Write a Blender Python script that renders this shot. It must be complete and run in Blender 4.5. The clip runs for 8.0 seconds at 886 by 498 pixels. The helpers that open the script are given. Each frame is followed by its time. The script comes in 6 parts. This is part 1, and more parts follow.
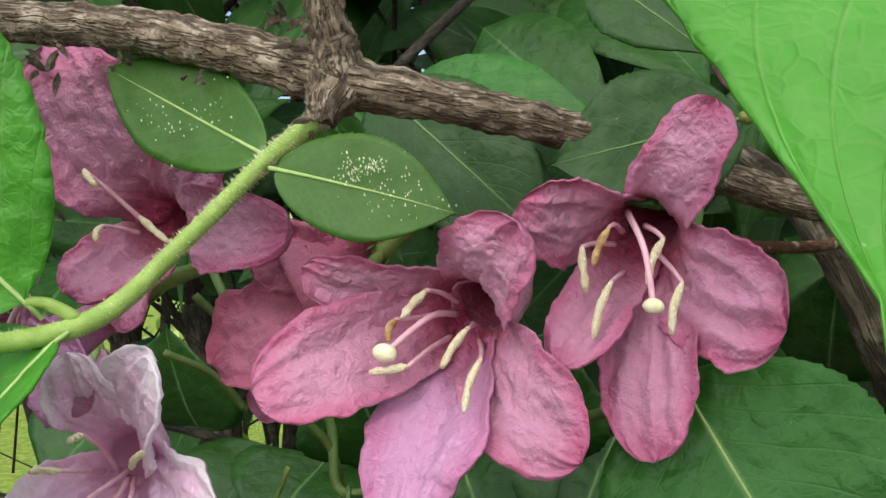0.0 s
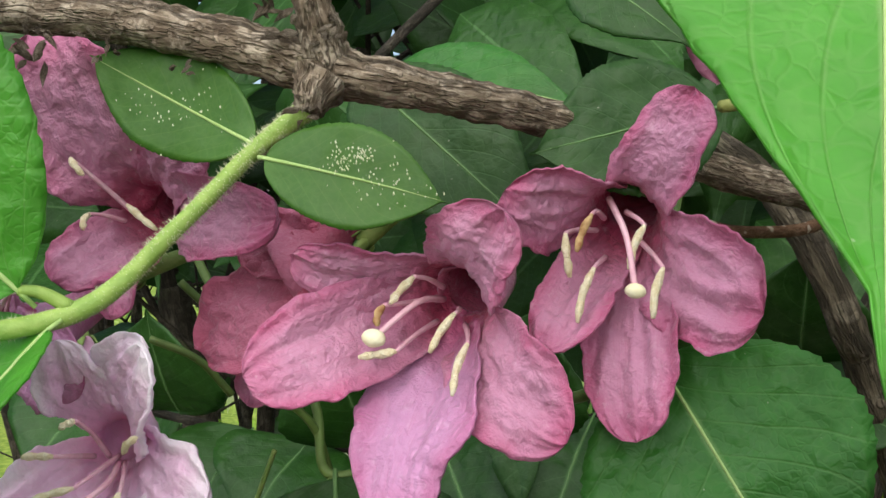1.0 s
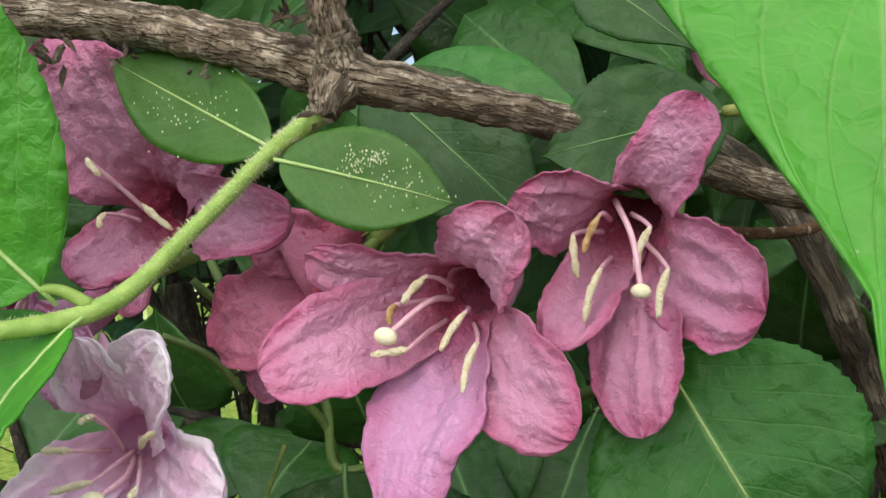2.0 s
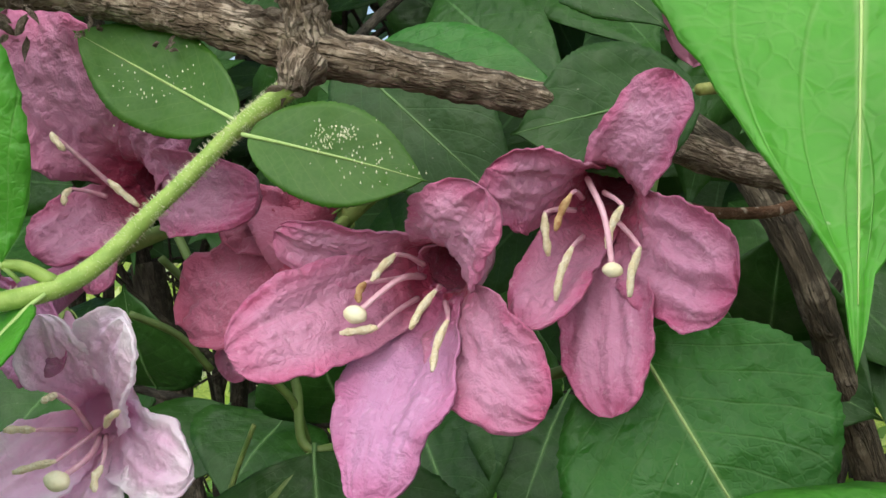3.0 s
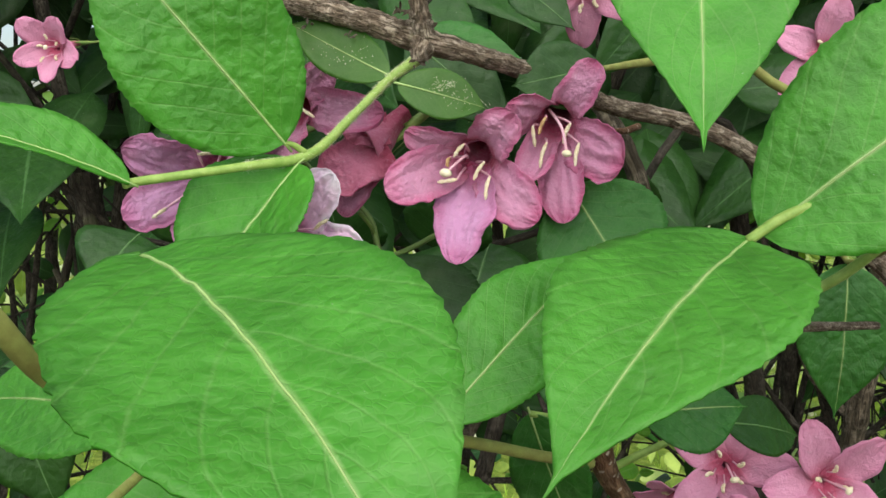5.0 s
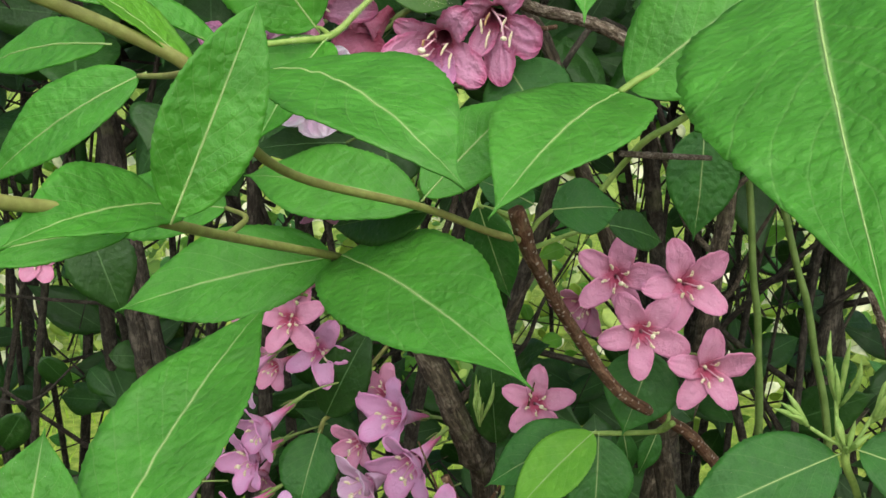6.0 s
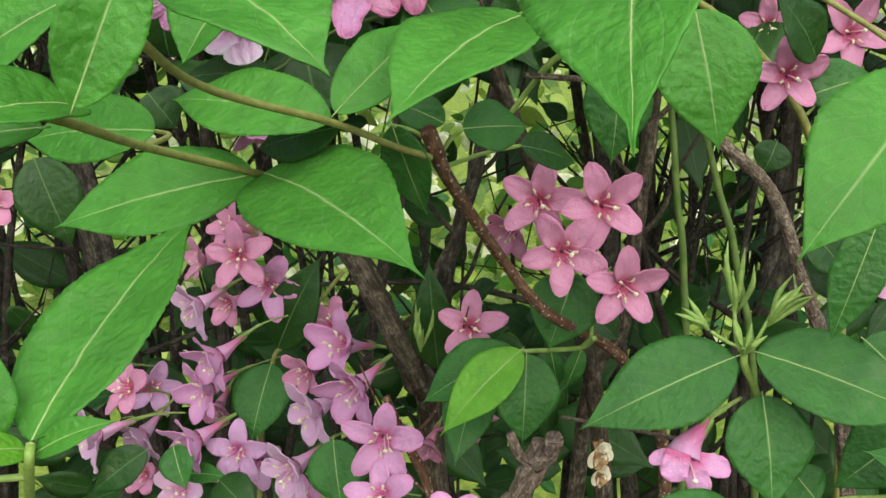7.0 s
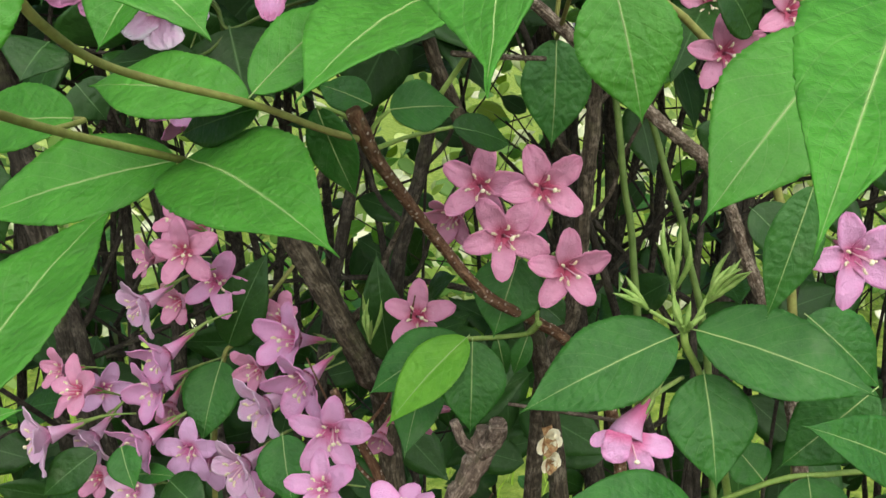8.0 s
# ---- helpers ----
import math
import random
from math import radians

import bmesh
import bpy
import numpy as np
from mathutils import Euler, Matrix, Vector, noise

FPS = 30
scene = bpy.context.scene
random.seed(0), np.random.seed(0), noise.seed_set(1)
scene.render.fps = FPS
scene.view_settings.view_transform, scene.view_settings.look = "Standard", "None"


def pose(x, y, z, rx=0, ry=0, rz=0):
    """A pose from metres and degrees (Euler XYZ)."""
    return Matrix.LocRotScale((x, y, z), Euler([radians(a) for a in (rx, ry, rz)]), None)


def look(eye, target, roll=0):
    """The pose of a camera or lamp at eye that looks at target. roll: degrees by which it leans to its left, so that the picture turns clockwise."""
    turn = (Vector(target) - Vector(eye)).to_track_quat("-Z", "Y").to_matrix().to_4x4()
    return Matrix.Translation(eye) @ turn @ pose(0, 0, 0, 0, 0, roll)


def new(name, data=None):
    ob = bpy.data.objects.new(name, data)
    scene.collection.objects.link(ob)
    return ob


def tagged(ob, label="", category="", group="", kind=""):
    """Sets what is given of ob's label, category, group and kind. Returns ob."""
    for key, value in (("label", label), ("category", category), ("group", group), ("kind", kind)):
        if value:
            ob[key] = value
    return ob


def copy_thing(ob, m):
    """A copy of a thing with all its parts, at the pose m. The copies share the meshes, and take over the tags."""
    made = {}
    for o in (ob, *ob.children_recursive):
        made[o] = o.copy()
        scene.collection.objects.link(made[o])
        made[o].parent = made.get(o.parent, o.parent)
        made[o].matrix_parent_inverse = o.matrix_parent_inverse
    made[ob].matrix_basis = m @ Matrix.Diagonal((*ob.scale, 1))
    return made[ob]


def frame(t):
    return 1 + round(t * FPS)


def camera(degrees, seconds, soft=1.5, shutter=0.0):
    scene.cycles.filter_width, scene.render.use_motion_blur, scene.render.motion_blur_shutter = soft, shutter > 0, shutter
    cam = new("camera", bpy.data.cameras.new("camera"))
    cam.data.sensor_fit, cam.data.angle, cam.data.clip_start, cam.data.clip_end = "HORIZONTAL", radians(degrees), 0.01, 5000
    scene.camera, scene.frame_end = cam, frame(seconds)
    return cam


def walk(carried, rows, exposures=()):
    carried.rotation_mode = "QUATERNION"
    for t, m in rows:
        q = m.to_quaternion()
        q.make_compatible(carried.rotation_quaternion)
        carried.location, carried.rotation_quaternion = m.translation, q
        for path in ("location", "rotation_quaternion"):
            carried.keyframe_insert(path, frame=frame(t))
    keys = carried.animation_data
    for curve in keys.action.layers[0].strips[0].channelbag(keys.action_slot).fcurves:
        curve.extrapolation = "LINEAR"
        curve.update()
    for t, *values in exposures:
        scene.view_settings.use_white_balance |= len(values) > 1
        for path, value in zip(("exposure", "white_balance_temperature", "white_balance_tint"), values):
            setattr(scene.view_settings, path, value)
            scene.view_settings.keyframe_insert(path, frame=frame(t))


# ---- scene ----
cam = camera(46.0, 8.0)
PATH = [
    (0, (0.03695, -0.08640, 1.01044), (-0.03099, 0.10168, 1.00758), -1.61),
    (0.5, (0.03628, -0.08793, 1.01073), (-0.02547, 0.10228, 1.00786), -1.55),
    (1, (0.03621, -0.08882, 1.01096), (-0.02646, 0.10100, 1.00454), -1.84),
    (1.2, (0.03652, -0.08912, 1.01103), (-0.03019, 0.09935, 1.00547), -1.92),
    (2.3, (0.03573, -0.09192, 1.01158), (-0.02557, 0.09830, 1.00406), -1.62),
    (2.5, (0.03588, -0.09177, 1.01151), (-0.02553, 0.09848, 1.00582), -1.59),
    (3, (0.03595, -0.09041, 1.01106), (-0.02187, 0.10075, 1.00028), -1.29),
    (3.5, (0.03408, -0.10695, 1.01266), (-0.01703, 0.08545, 0.99346), -0.82),
    (4, (0.02683, -0.14483, 1.01677), (-0.00513, 0.05097, 0.99145), -0.06),
    (4.2, (0.02464, -0.15814, 1.01204), (-0.00394, 0.03889, 0.99301), -0.05),
    (5.3, (0.01205, -0.24390, 1.00883), (0.00200, -0.04612, 0.98083), 0.49),
    (5.5, (0.01102, -0.28079, 1.01041), (0.00431, -0.08341, 0.97885), 0.57),
    (6, (0.01131, -0.29883, 0.99712), (0.00827, -0.10203, 0.96161), 0.82),
    (6.5, (0.01936, -0.31227, 0.98729), (0.01703, -0.11610, 0.94844), 0.65),
    (7, (0.03115, -0.32162, 0.98637), (0.03115, -0.12599, 0.94479), 0.00),
    (7.5, (0.04409, -0.31979, 0.98075), (0.04600, -0.12398, 0.94006), -0.51),
    (8, (0.04596, -0.31815, 0.97903), (0.04956, -0.12241, 0.93816), -1.23),
]
walk(cam, [(t, look(eye, target, roll)) for t, eye, target, roll in PATH])

# ---- world and light ----
SUN_UP, SUN_TURN = radians(46), radians(172)
world = bpy.data.worlds.new("overcast_sky")
scene.world = world
world.use_nodes = True
wn = world.node_tree
sky = wn.nodes.new("ShaderNodeTexSky")
sky.sky_type = "NISHITA"
sky.sun_disc = False
sky.sun_elevation, sky.sun_rotation = SUN_UP, SUN_TURN
sky.air_density, sky.dust_density, sky.ozone_density = 1.0, 2.0, 0.8
wn.links.new(sky.outputs["Color"], wn.nodes["Background"].inputs["Color"])
wn.nodes["Background"].inputs["Strength"].default_value = 0.10
sun_data = bpy.data.lights.new("sun", "SUN")
sun_data.energy, sun_data.angle, sun_data.color = 2.75, radians(110), (1.0, 0.965, 0.90)
sun = new("sun", sun_data)
sun_way = Vector((math.sin(SUN_TURN) * math.cos(SUN_UP), math.cos(SUN_TURN) * math.cos(SUN_UP), math.sin(SUN_UP)))
scene.view_settings.exposure = 0.72
sun.matrix_world = look(sun_way * 20, (0, 0, 0))


# ---- materials ----
class Nodes:
    """A short hand for building a node material."""

    def __init__(self, name):
        self.mat = bpy.data.materials.new(name)
        self.mat.use_nodes = True
        self.tree = self.mat.node_tree
        self.bsdf = self.tree.nodes["Principled BSDF"]
        self.out = self.tree.nodes["Material Output"]

    def put(self, value, socket):
        if isinstance(value, bpy.types.NodeSocket):
            self.tree.links.new(value, socket)
        else:
            socket.default_value = value

    def math(self, op, a, b=0.0, clamp=False):
        n = self.tree.nodes.new("ShaderNodeMath")
        n.operation, n.use_clamp = op, clamp
        self.put(a, n.inputs[0])
        self.put(b, n.inputs[1])
        return n.outputs[0]

    def step(self, value, lo, hi, a=0.0, b=1.0):
        n = self.tree.nodes.new("ShaderNodeMapRange")
        n.interpolation_type = "SMOOTHSTEP"
        for k, v in enumerate((value, lo, hi, a, b)):
            self.put(v, n.inputs[k])
        return n.outputs[0]

    def mix(self, fac, a, b, blend="MIX"):
        n = self.tree.nodes.new("ShaderNodeMix")
        n.data_type, n.blend_type = "RGBA", blend
        self.put(fac, n.inputs[0])
        self.put(a, n.inputs[6])
        self.put(b, n.inputs[7])
        return n.outputs[2]

    def coord(self, which="Object", scale=(1, 1, 1)):
        c = self.tree.nodes.new("ShaderNodeTexCoord")
        m = self.tree.nodes.new("ShaderNodeMapping")
        m.inputs["Scale"].default_value = scale
        self.tree.links.new(c.outputs[which], m.inputs["Vector"])
        return m.outputs[0]

    def noise(self, vector, scale, detail=4.0, rough=0.6):
        n = self.tree.nodes.new("ShaderNodeTexNoise")
        self.put(vector, n.inputs["Vector"])
        n.inputs["Scale"].default_value, n.inputs["Detail"].default_value, n.inputs["Roughness"].default_value = scale, detail, rough
        return n.outputs[0]

    def cells(self, vector, scale, feature="DISTANCE_TO_EDGE"):
        n = self.tree.nodes.new("ShaderNodeTexVoronoi")
        n.feature = feature
        self.put(vector, n.inputs["Vector"])
        n.inputs["Scale"].default_value = scale
        return n.outputs["Distance"]

    def wobble(self, vector, scale, amount):
        n = self.tree.nodes.new("ShaderNodeTexNoise")
        self.put(vector, n.inputs["Vector"])
        n.inputs["Scale"].default_value = scale
        m = self.tree.nodes.new("ShaderNodeVectorMath")
        m.operation = "MULTIPLY_ADD"
        self.tree.links.new(n.outputs["Color"], m.inputs[0])
        m.inputs[1].default_value = (amount, amount, amount)
        self.put(vector, m.inputs[2])
        return m.outputs[0]

    def chance(self):
        return self.tree.nodes.new("ShaderNodeObjectInfo").outputs["Random"]

    def uv(self):
        c = self.tree.nodes.new("ShaderNodeTexCoord")
        s = self.tree.nodes.new("ShaderNodeSeparateXYZ")
        self.tree.links.new(c.outputs["UV"], s.inputs[0])
        return s.outputs[0], s.outputs[1]

    def bump(self, height, strength, distance):
        n = self.tree.nodes.new("ShaderNodeBump")
        n.inputs["Strength"].default_value, n.inputs["Distance"].default_value = strength, distance
        self.put(height, n.inputs["Height"])
        self.tree.links.new(n.outputs[0], self.bsdf.inputs["Normal"])
        return n.outputs[0]

    def set(self, colour, rough, spec=0.5):
        self.put(colour, self.bsdf.inputs["Base Color"])
        self.put(rough, self.bsdf.inputs["Roughness"])
        self.bsdf.inputs["Specular IOR Level"].default_value = spec

    def thin(self, colour, amount):
        """Lets part of the light through, as leaves and petals do."""
        t = self.tree.nodes.new("ShaderNodeBsdfTranslucent")
        self.put(colour, t.inputs["Color"])
        m = self.tree.nodes.new("ShaderNodeMixShader")
        m.inputs[0].default_value = amount
        self.tree.links.new(self.bsdf.outputs[0], m.inputs[1])
        self.tree.links.new(t.outputs[0], m.inputs[2])
        self.tree.links.new(m.outputs[0], self.out.inputs["Surface"])


def rgb(r, g, b):
    return (r, g, b, 1.0)


def leaf_material(name, dark, light, vein, through_colour, rough=0.45, amount=0.32, veins=8.0, quilt=1.0):
    n = Nodes(name)
    u, v = n.uv()
    obj = n.coord("Object")
    across = n.math("ABSOLUTE", n.math("SUBTRACT", v, 0.5))
    phase = n.math("SUBTRACT", n.math("MULTIPLY", u, veins), n.math("MULTIPLY", across, 5.2))
    phase = n.math("ADD", phase, n.math("MULTIPLY", n.noise(obj, 90.0, 2.0), 0.35))
    gap = n.math("ABSOLUTE", n.math("SUBTRACT", n.math("FRACT", phase), 0.5))
    rib = n.step(gap, 0.44, 0.5)
    mid = n.step(across, 0.006, 0.022, 1.0, 0.0)
    bent = n.wobble(obj, 420.0, 0.0022)
    net = n.step(n.cells(bent, 1100.0), 0.0, 0.2, 1.0, 0.0)
    pillow = n.step(n.cells(bent, 520.0, "SMOOTH_F1"), 0.15, 0.75, 1.0, 0.0)
    blotch = n.step(n.noise(obj, 110.0, 5.0), 0.3, 0.72)
    base = n.mix(blotch, dark, light)
    base = n.mix(n.math("MULTIPLY", n.chance(), 0.22), base, n.mix(0.25, light, vein))
    base = n.mix(n.math("MULTIPLY", net, 0.10), base, vein)
    # Dips between the quilted cells darkened, their shade put into the colour.
    base = n.mix(n.math("MULTIPLY", n.math("SUBTRACT", 1.0, pillow), 0.18 * quilt), base, dark)
    base = n.mix(n.math("MULTIPLY", rib, 0.20), base, vein)
    base = n.mix(n.math("MULTIPLY", mid, 0.7), base, vein)
    # Paler patches scattered over the blade.
    pale_patch = n.step(n.noise(obj, 34.0, 4.0, 0.7), 0.58, 0.72)
    base = n.mix(n.math("MULTIPLY", pale_patch, 0.22), base, n.mix(0.5, light, rgb(0.42, 0.50, 0.30)))
    specks = n.step(n.noise(obj, 1900.0, 1.0), 0.77, 0.82)
    base = n.mix(n.math("MULTIPLY", specks, 0.45), base, rgb(0.55, 0.6, 0.4))
    n.set(base, n.step(n.noise(obj, 260.0, 3.0), 0.2, 0.8, rough - 0.12, rough + 0.14), 0.40)
    relief = n.math("SUBTRACT", n.math("ADD", n.math("MULTIPLY", n.noise(obj, 900.0, 3.0, 0.5), 0.22), n.math("MULTIPLY", pillow, 0.8 * quilt)), n.math("ADD", n.math("MULTIPLY", net, 0.08 * quilt), n.math("MULTIPLY", rib, 0.14 * quilt)))
    n.bump(relief, 0.6, 0.0006)
    n.thin(n.mix(0.5, base, through_colour), amount)
    return n.mat


def petal_material(name, heart, body, edge, rough=0.6, amount=0.22):
    n = Nodes(name)
    u, v = n.uv()
    obj = n.coord("Object")
    across = n.math("MULTIPLY", n.math("ABSOLUTE", n.math("SUBTRACT", v, 0.5)), 2.0)
    streak = n.noise(n.coord("UV", (2.0, 26.0, 1.0)), 2.2, 4.0)
    cloud = n.noise(obj, 230.0, 5.0, 0.65)
    rim = n.math("MAXIMUM", n.math("MULTIPLY", n.step(across, 0.45, 0.95), n.step(u, 0.25, 0.6)), n.step(u, 0.75, 0.98))
    base = n.mix(n.step(u, 0.06, 0.46), heart, body)
    base = n.mix(n.math("MULTIPLY", rim, n.step(cloud, 0.3, 0.7, 0.45, 1.0)), base, edge)
    base = n.mix(n.step(streak, 0.45, 0.75, 0.0, 0.3), base, edge)
    base = n.mix(n.step(n.noise(obj, 900.0, 4.0, 0.7), 0.55, 0.75, 0.0, 0.35), base, n.mix(0.55, body, rgb(0.94, 0.80, 0.90)))
    base = n.mix(n.math("MULTIPLY", n.chance(), 0.15), base, edge)
    n.set(base, rough - 0.12, 0.4)
    n.bsdf.inputs["Sheen Weight"].default_value = 0.15
    fold = n.math("ABSOLUTE", n.math("SUBTRACT", n.noise(n.wobble(obj, 260.0, 0.003), 480.0, 3.0, 0.6), 0.5))
    crinkle = n.math("ADD", n.math("MULTIPLY", n.step(fold, 0.0, 0.16), 1.3), n.math("MULTIPLY", n.noise(obj, 1500.0, 4.0, 0.7), 1.3))
    n.bump(n.math("ADD", crinkle, n.math("MULTIPLY", streak, 0.5)), 0.38, 0.0006)
    n.thin(base, amount)
    return n.mat


def plain_material(name, a, b, scale, rough, relief=0.3, distance=0.0004, stretch=(1, 1, 1), spec=0.4):
    n = Nodes(name)
    obj = n.coord("Object", stretch)
    f = n.noise(obj, scale, 5.0)
    base = n.mix(n.step(f, 0.32, 0.68), a, b)
    base = n.mix(n.math("MULTIPLY", n.chance(), 0.25), base, a)
    n.set(base, rough, spec)
    n.bump(n.noise(obj, scale * 3.1, 4.0), relief, distance)
    return n.mat


def bark_material(name, dark, mid, pale, scale=260.0, spots=0.5):
    n = Nodes(name)
    u, v = n.uv()
    obj = n.coord("Object")
    warped = n.wobble(n.coord("UV", (1.5, 7.0, 1.0)), 2.0, 0.35)
    fibre = n.noise(warped, 3.0, 6.0, 0.65)
    crack = n.step(n.math("ABSOLUTE", n.math("SUBTRACT", n.noise(warped, 2.2, 3.0, 0.55), 0.5)), 0.0, 0.07)
    lump = n.noise(obj, scale, 6.0, 0.65)
    base = n.mix(n.step(fibre, 0.35, 0.68), dark, mid)
    base = n.mix(n.math("MULTIPLY", n.step(lump, 0.46, 0.66), 0.8), base, pale)
    base = n.mix(n.math("MULTIPLY", n.math("SUBTRACT", 1.0, crack), 0.75), base, dark)
    lent = n.step(n.cells(n.coord("Object"), scale * 2.2, "F1"), 0.20, 0.30, 1.0, 0.0)
    base = n.mix(n.math("MULTIPLY", lent, spots), base, rgb(0.60, 0.50, 0.38))
    moss = n.step(n.noise(obj, scale * 0.35, 3.0), 0.58, 0.72)
    base = n.mix(n.math("MULTIPLY", moss, 0.4), base, rgb(0.16, 0.17, 0.08))
    n.set(base, 0.9, 0.2)
    n.bump(n.math("ADD", n.math("ADD", n.math("MULTIPLY", fibre, 0.8), n.math("MULTIPLY", crack, 0.7)), n.math("ADD", n.math("MULTIPLY", lump, 0.5), n.math("MULTIPLY", lent, 0.4))), 0.9, 0.0009)
    return n.mat


LEAF_NEAR = leaf_material("leaf_fresh", rgb(0.052, 0.250, 0.018), rgb(0.092, 0.390, 0.034), rgb(0.30, 0.50, 0.16), rgb(0.22, 0.68, 0.02), amount=0.40)
LEAF_MID = leaf_material("leaf_green", rgb(0.022, 0.130, 0.014), rgb(0.040, 0.205, 0.022), rgb(0.17, 0.33, 0.10), rgb(0.11, 0.40, 0.03))
LEAF_SMALL = leaf_material("leaf_green_smooth", rgb(0.030, 0.115, 0.008), rgb(0.052, 0.165, 0.012), rgb(0.16, 0.28, 0.06), rgb(0.11, 0.40, 0.03), quilt=0.1)
LEAF_LIME = leaf_material("leaf_lime", rgb(0.11, 0.36, 0.020), rgb(0.17, 0.47, 0.030), rgb(0.33, 0.56, 0.14), rgb(0.35, 0.75, 0.03))
# Leaf green for leaves set back, with the hedge's shade in the colour.
LEAF_SHADED = leaf_material("leaf_green_shaded", rgb(0.013, 0.062, 0.005), rgb(0.024, 0.094, 0.009), rgb(0.09, 0.22, 0.06), rgb(0.10, 0.28, 0.04), quilt=0.6)
# Yellowed and brightened so that the colour itself carries sunlight.
LEAF_SUNLIT = leaf_material("leaf_sunlit_yellow", rgb(0.26, 0.44, 0.030), rgb(0.38, 0.58, 0.05), rgb(0.45, 0.60, 0.16), rgb(0.5, 0.75, 0.05))
PETAL_ROSE = petal_material("petal_rose", rgb(0.42, 0.045, 0.11), rgb(0.61, 0.29, 0.44), rgb(0.52, 0.10, 0.23))
PETAL_PINK = petal_material("petal_pink", rgb(0.47, 0.08, 0.19), rgb(0.62, 0.32, 0.54), rgb(0.55, 0.16, 0.34))
PETAL_LILAC = petal_material("petal_lilac", rgb(0.65, 0.21, 0.42), rgb(0.74, 0.44, 0.64), rgb(0.75, 0.54, 0.68))
PETAL_PALE = petal_material("petal_pale", rgb(0.96, 0.56, 0.78), rgb(0.98, 0.69, 0.90), rgb(0.98, 0.93, 0.98), amount=0.42)
PETAL_CORAL = petal_material("petal_coral_pink", rgb(0.54, 0.07, 0.15), rgb(0.72, 0.33, 0.48), rgb(0.68, 0.25, 0.41))
PETAL_CLEAR = petal_material("petal_clear_pink", rgb(0.62, 0.12, 0.28), rgb(0.75, 0.40, 0.64), rgb(0.72, 0.29, 0.54))
PETAL_MAUVE = petal_material("petal_mauve", rgb(0.56, 0.10, 0.28), rgb(0.73, 0.45, 0.69), rgb(0.69, 0.37, 0.62))
PETAL_DEEP = petal_material("petal_deep_rose", rgb(0.34, 0.04, 0.09), rgb(0.58, 0.19, 0.30), rgb(0.50, 0.10, 0.19))
ANTHER = plain_material("anther_cream", rgb(0.74, 0.62, 0.36), rgb(0.88, 0.82, 0.62), 1400.0, 0.85, 0.8, 0.0006)
ANTHER_BROWN = plain_material("anther_brown", rgb(0.28, 0.13, 0.05), rgb(0.62, 0.46, 0.22), 700.0, 0.8)
STIGMA = plain_material("stigma_cream", rgb(0.72, 0.66, 0.42), rgb(0.80, 0.78, 0.58), 600.0, 0.6)
FILAMENT = plain_material("filament_pink", rgb(0.66, 0.34, 0.42), rgb(0.75, 0.50, 0.56), 500.0, 0.6)
STEM_GREEN = plain_material("stem_green", rgb(0.20, 0.33, 0.06), rgb(0.30, 0.43, 0.10), 420.0, 0.55, 0.4, 0.0004)
CANE_GREEN = plain_material("cane_green", rgb(0.09, 0.16, 0.03), rgb(0.16, 0.25, 0.06), 160.0, 0.5, 0.3, 0.0005)
STEM_TAN = plain_material("stem_tan_green", rgb(0.20, 0.20, 0.05), rgb(0.28, 0.32, 0.08), 300.0, 0.6, 0.4, 0.0004)
# Midrib of the shaded leaves, darkened like their green.
RIB_SHADED = plain_material("midrib_green_shaded", rgb(0.09, 0.20, 0.06), rgb(0.14, 0.27, 0.08), 500.0, 0.5)
RIB = plain_material("midrib_pale", rgb(0.27, 0.42, 0.12), rgb(0.36, 0.50, 0.18), 500.0, 0.5)
SEPAL = plain_material("sepal_green", rgb(0.16, 0.28, 0.06), rgb(0.28, 0.36, 0.10), 500.0, 0.6)
BUD = plain_material("bud_lime", rgb(0.18, 0.32, 0.06), rgb(0.29, 0.42, 0.11), 400.0, 0.6)
HAIR = plain_material("hair_pale", rgb(0.55, 0.62, 0.35), rgb(0.7, 0.72, 0.5), 500.0, 0.7)
BARK = bark_material("bark_grey_brown", rgb(0.10, 0.073, 0.047), rgb(0.30, 0.24, 0.17), rgb(0.54, 0.46, 0.35), 420.0, 0.22)
BARK_RED = bark_material("bark_red_brown", rgb(0.14, 0.072, 0.038), rgb(0.28, 0.155, 0.085), rgb(0.36, 0.235, 0.14), 200.0, 0.95)
# Bark of the stems inside the hedge, darkened to stand for shade there.
BARK_SHADED = bark_material("bark_shaded", rgb(0.028, 0.025, 0.017), rgb(0.072, 0.063, 0.045), rgb(0.13, 0.115, 0.085), 120.0, 0.04)
BARK_MID = bark_material("bark_umber", rgb(0.045, 0.037, 0.023), rgb(0.125, 0.103, 0.066), rgb(0.25, 0.215, 0.15), 160.0, 0.06)
BARK_PALE = bark_material("bark_cut_pale", rgb(0.12, 0.09, 0.065), rgb(0.26, 0.20, 0.15), rgb(0.42, 0.34, 0.26), 220.0, 0.3)


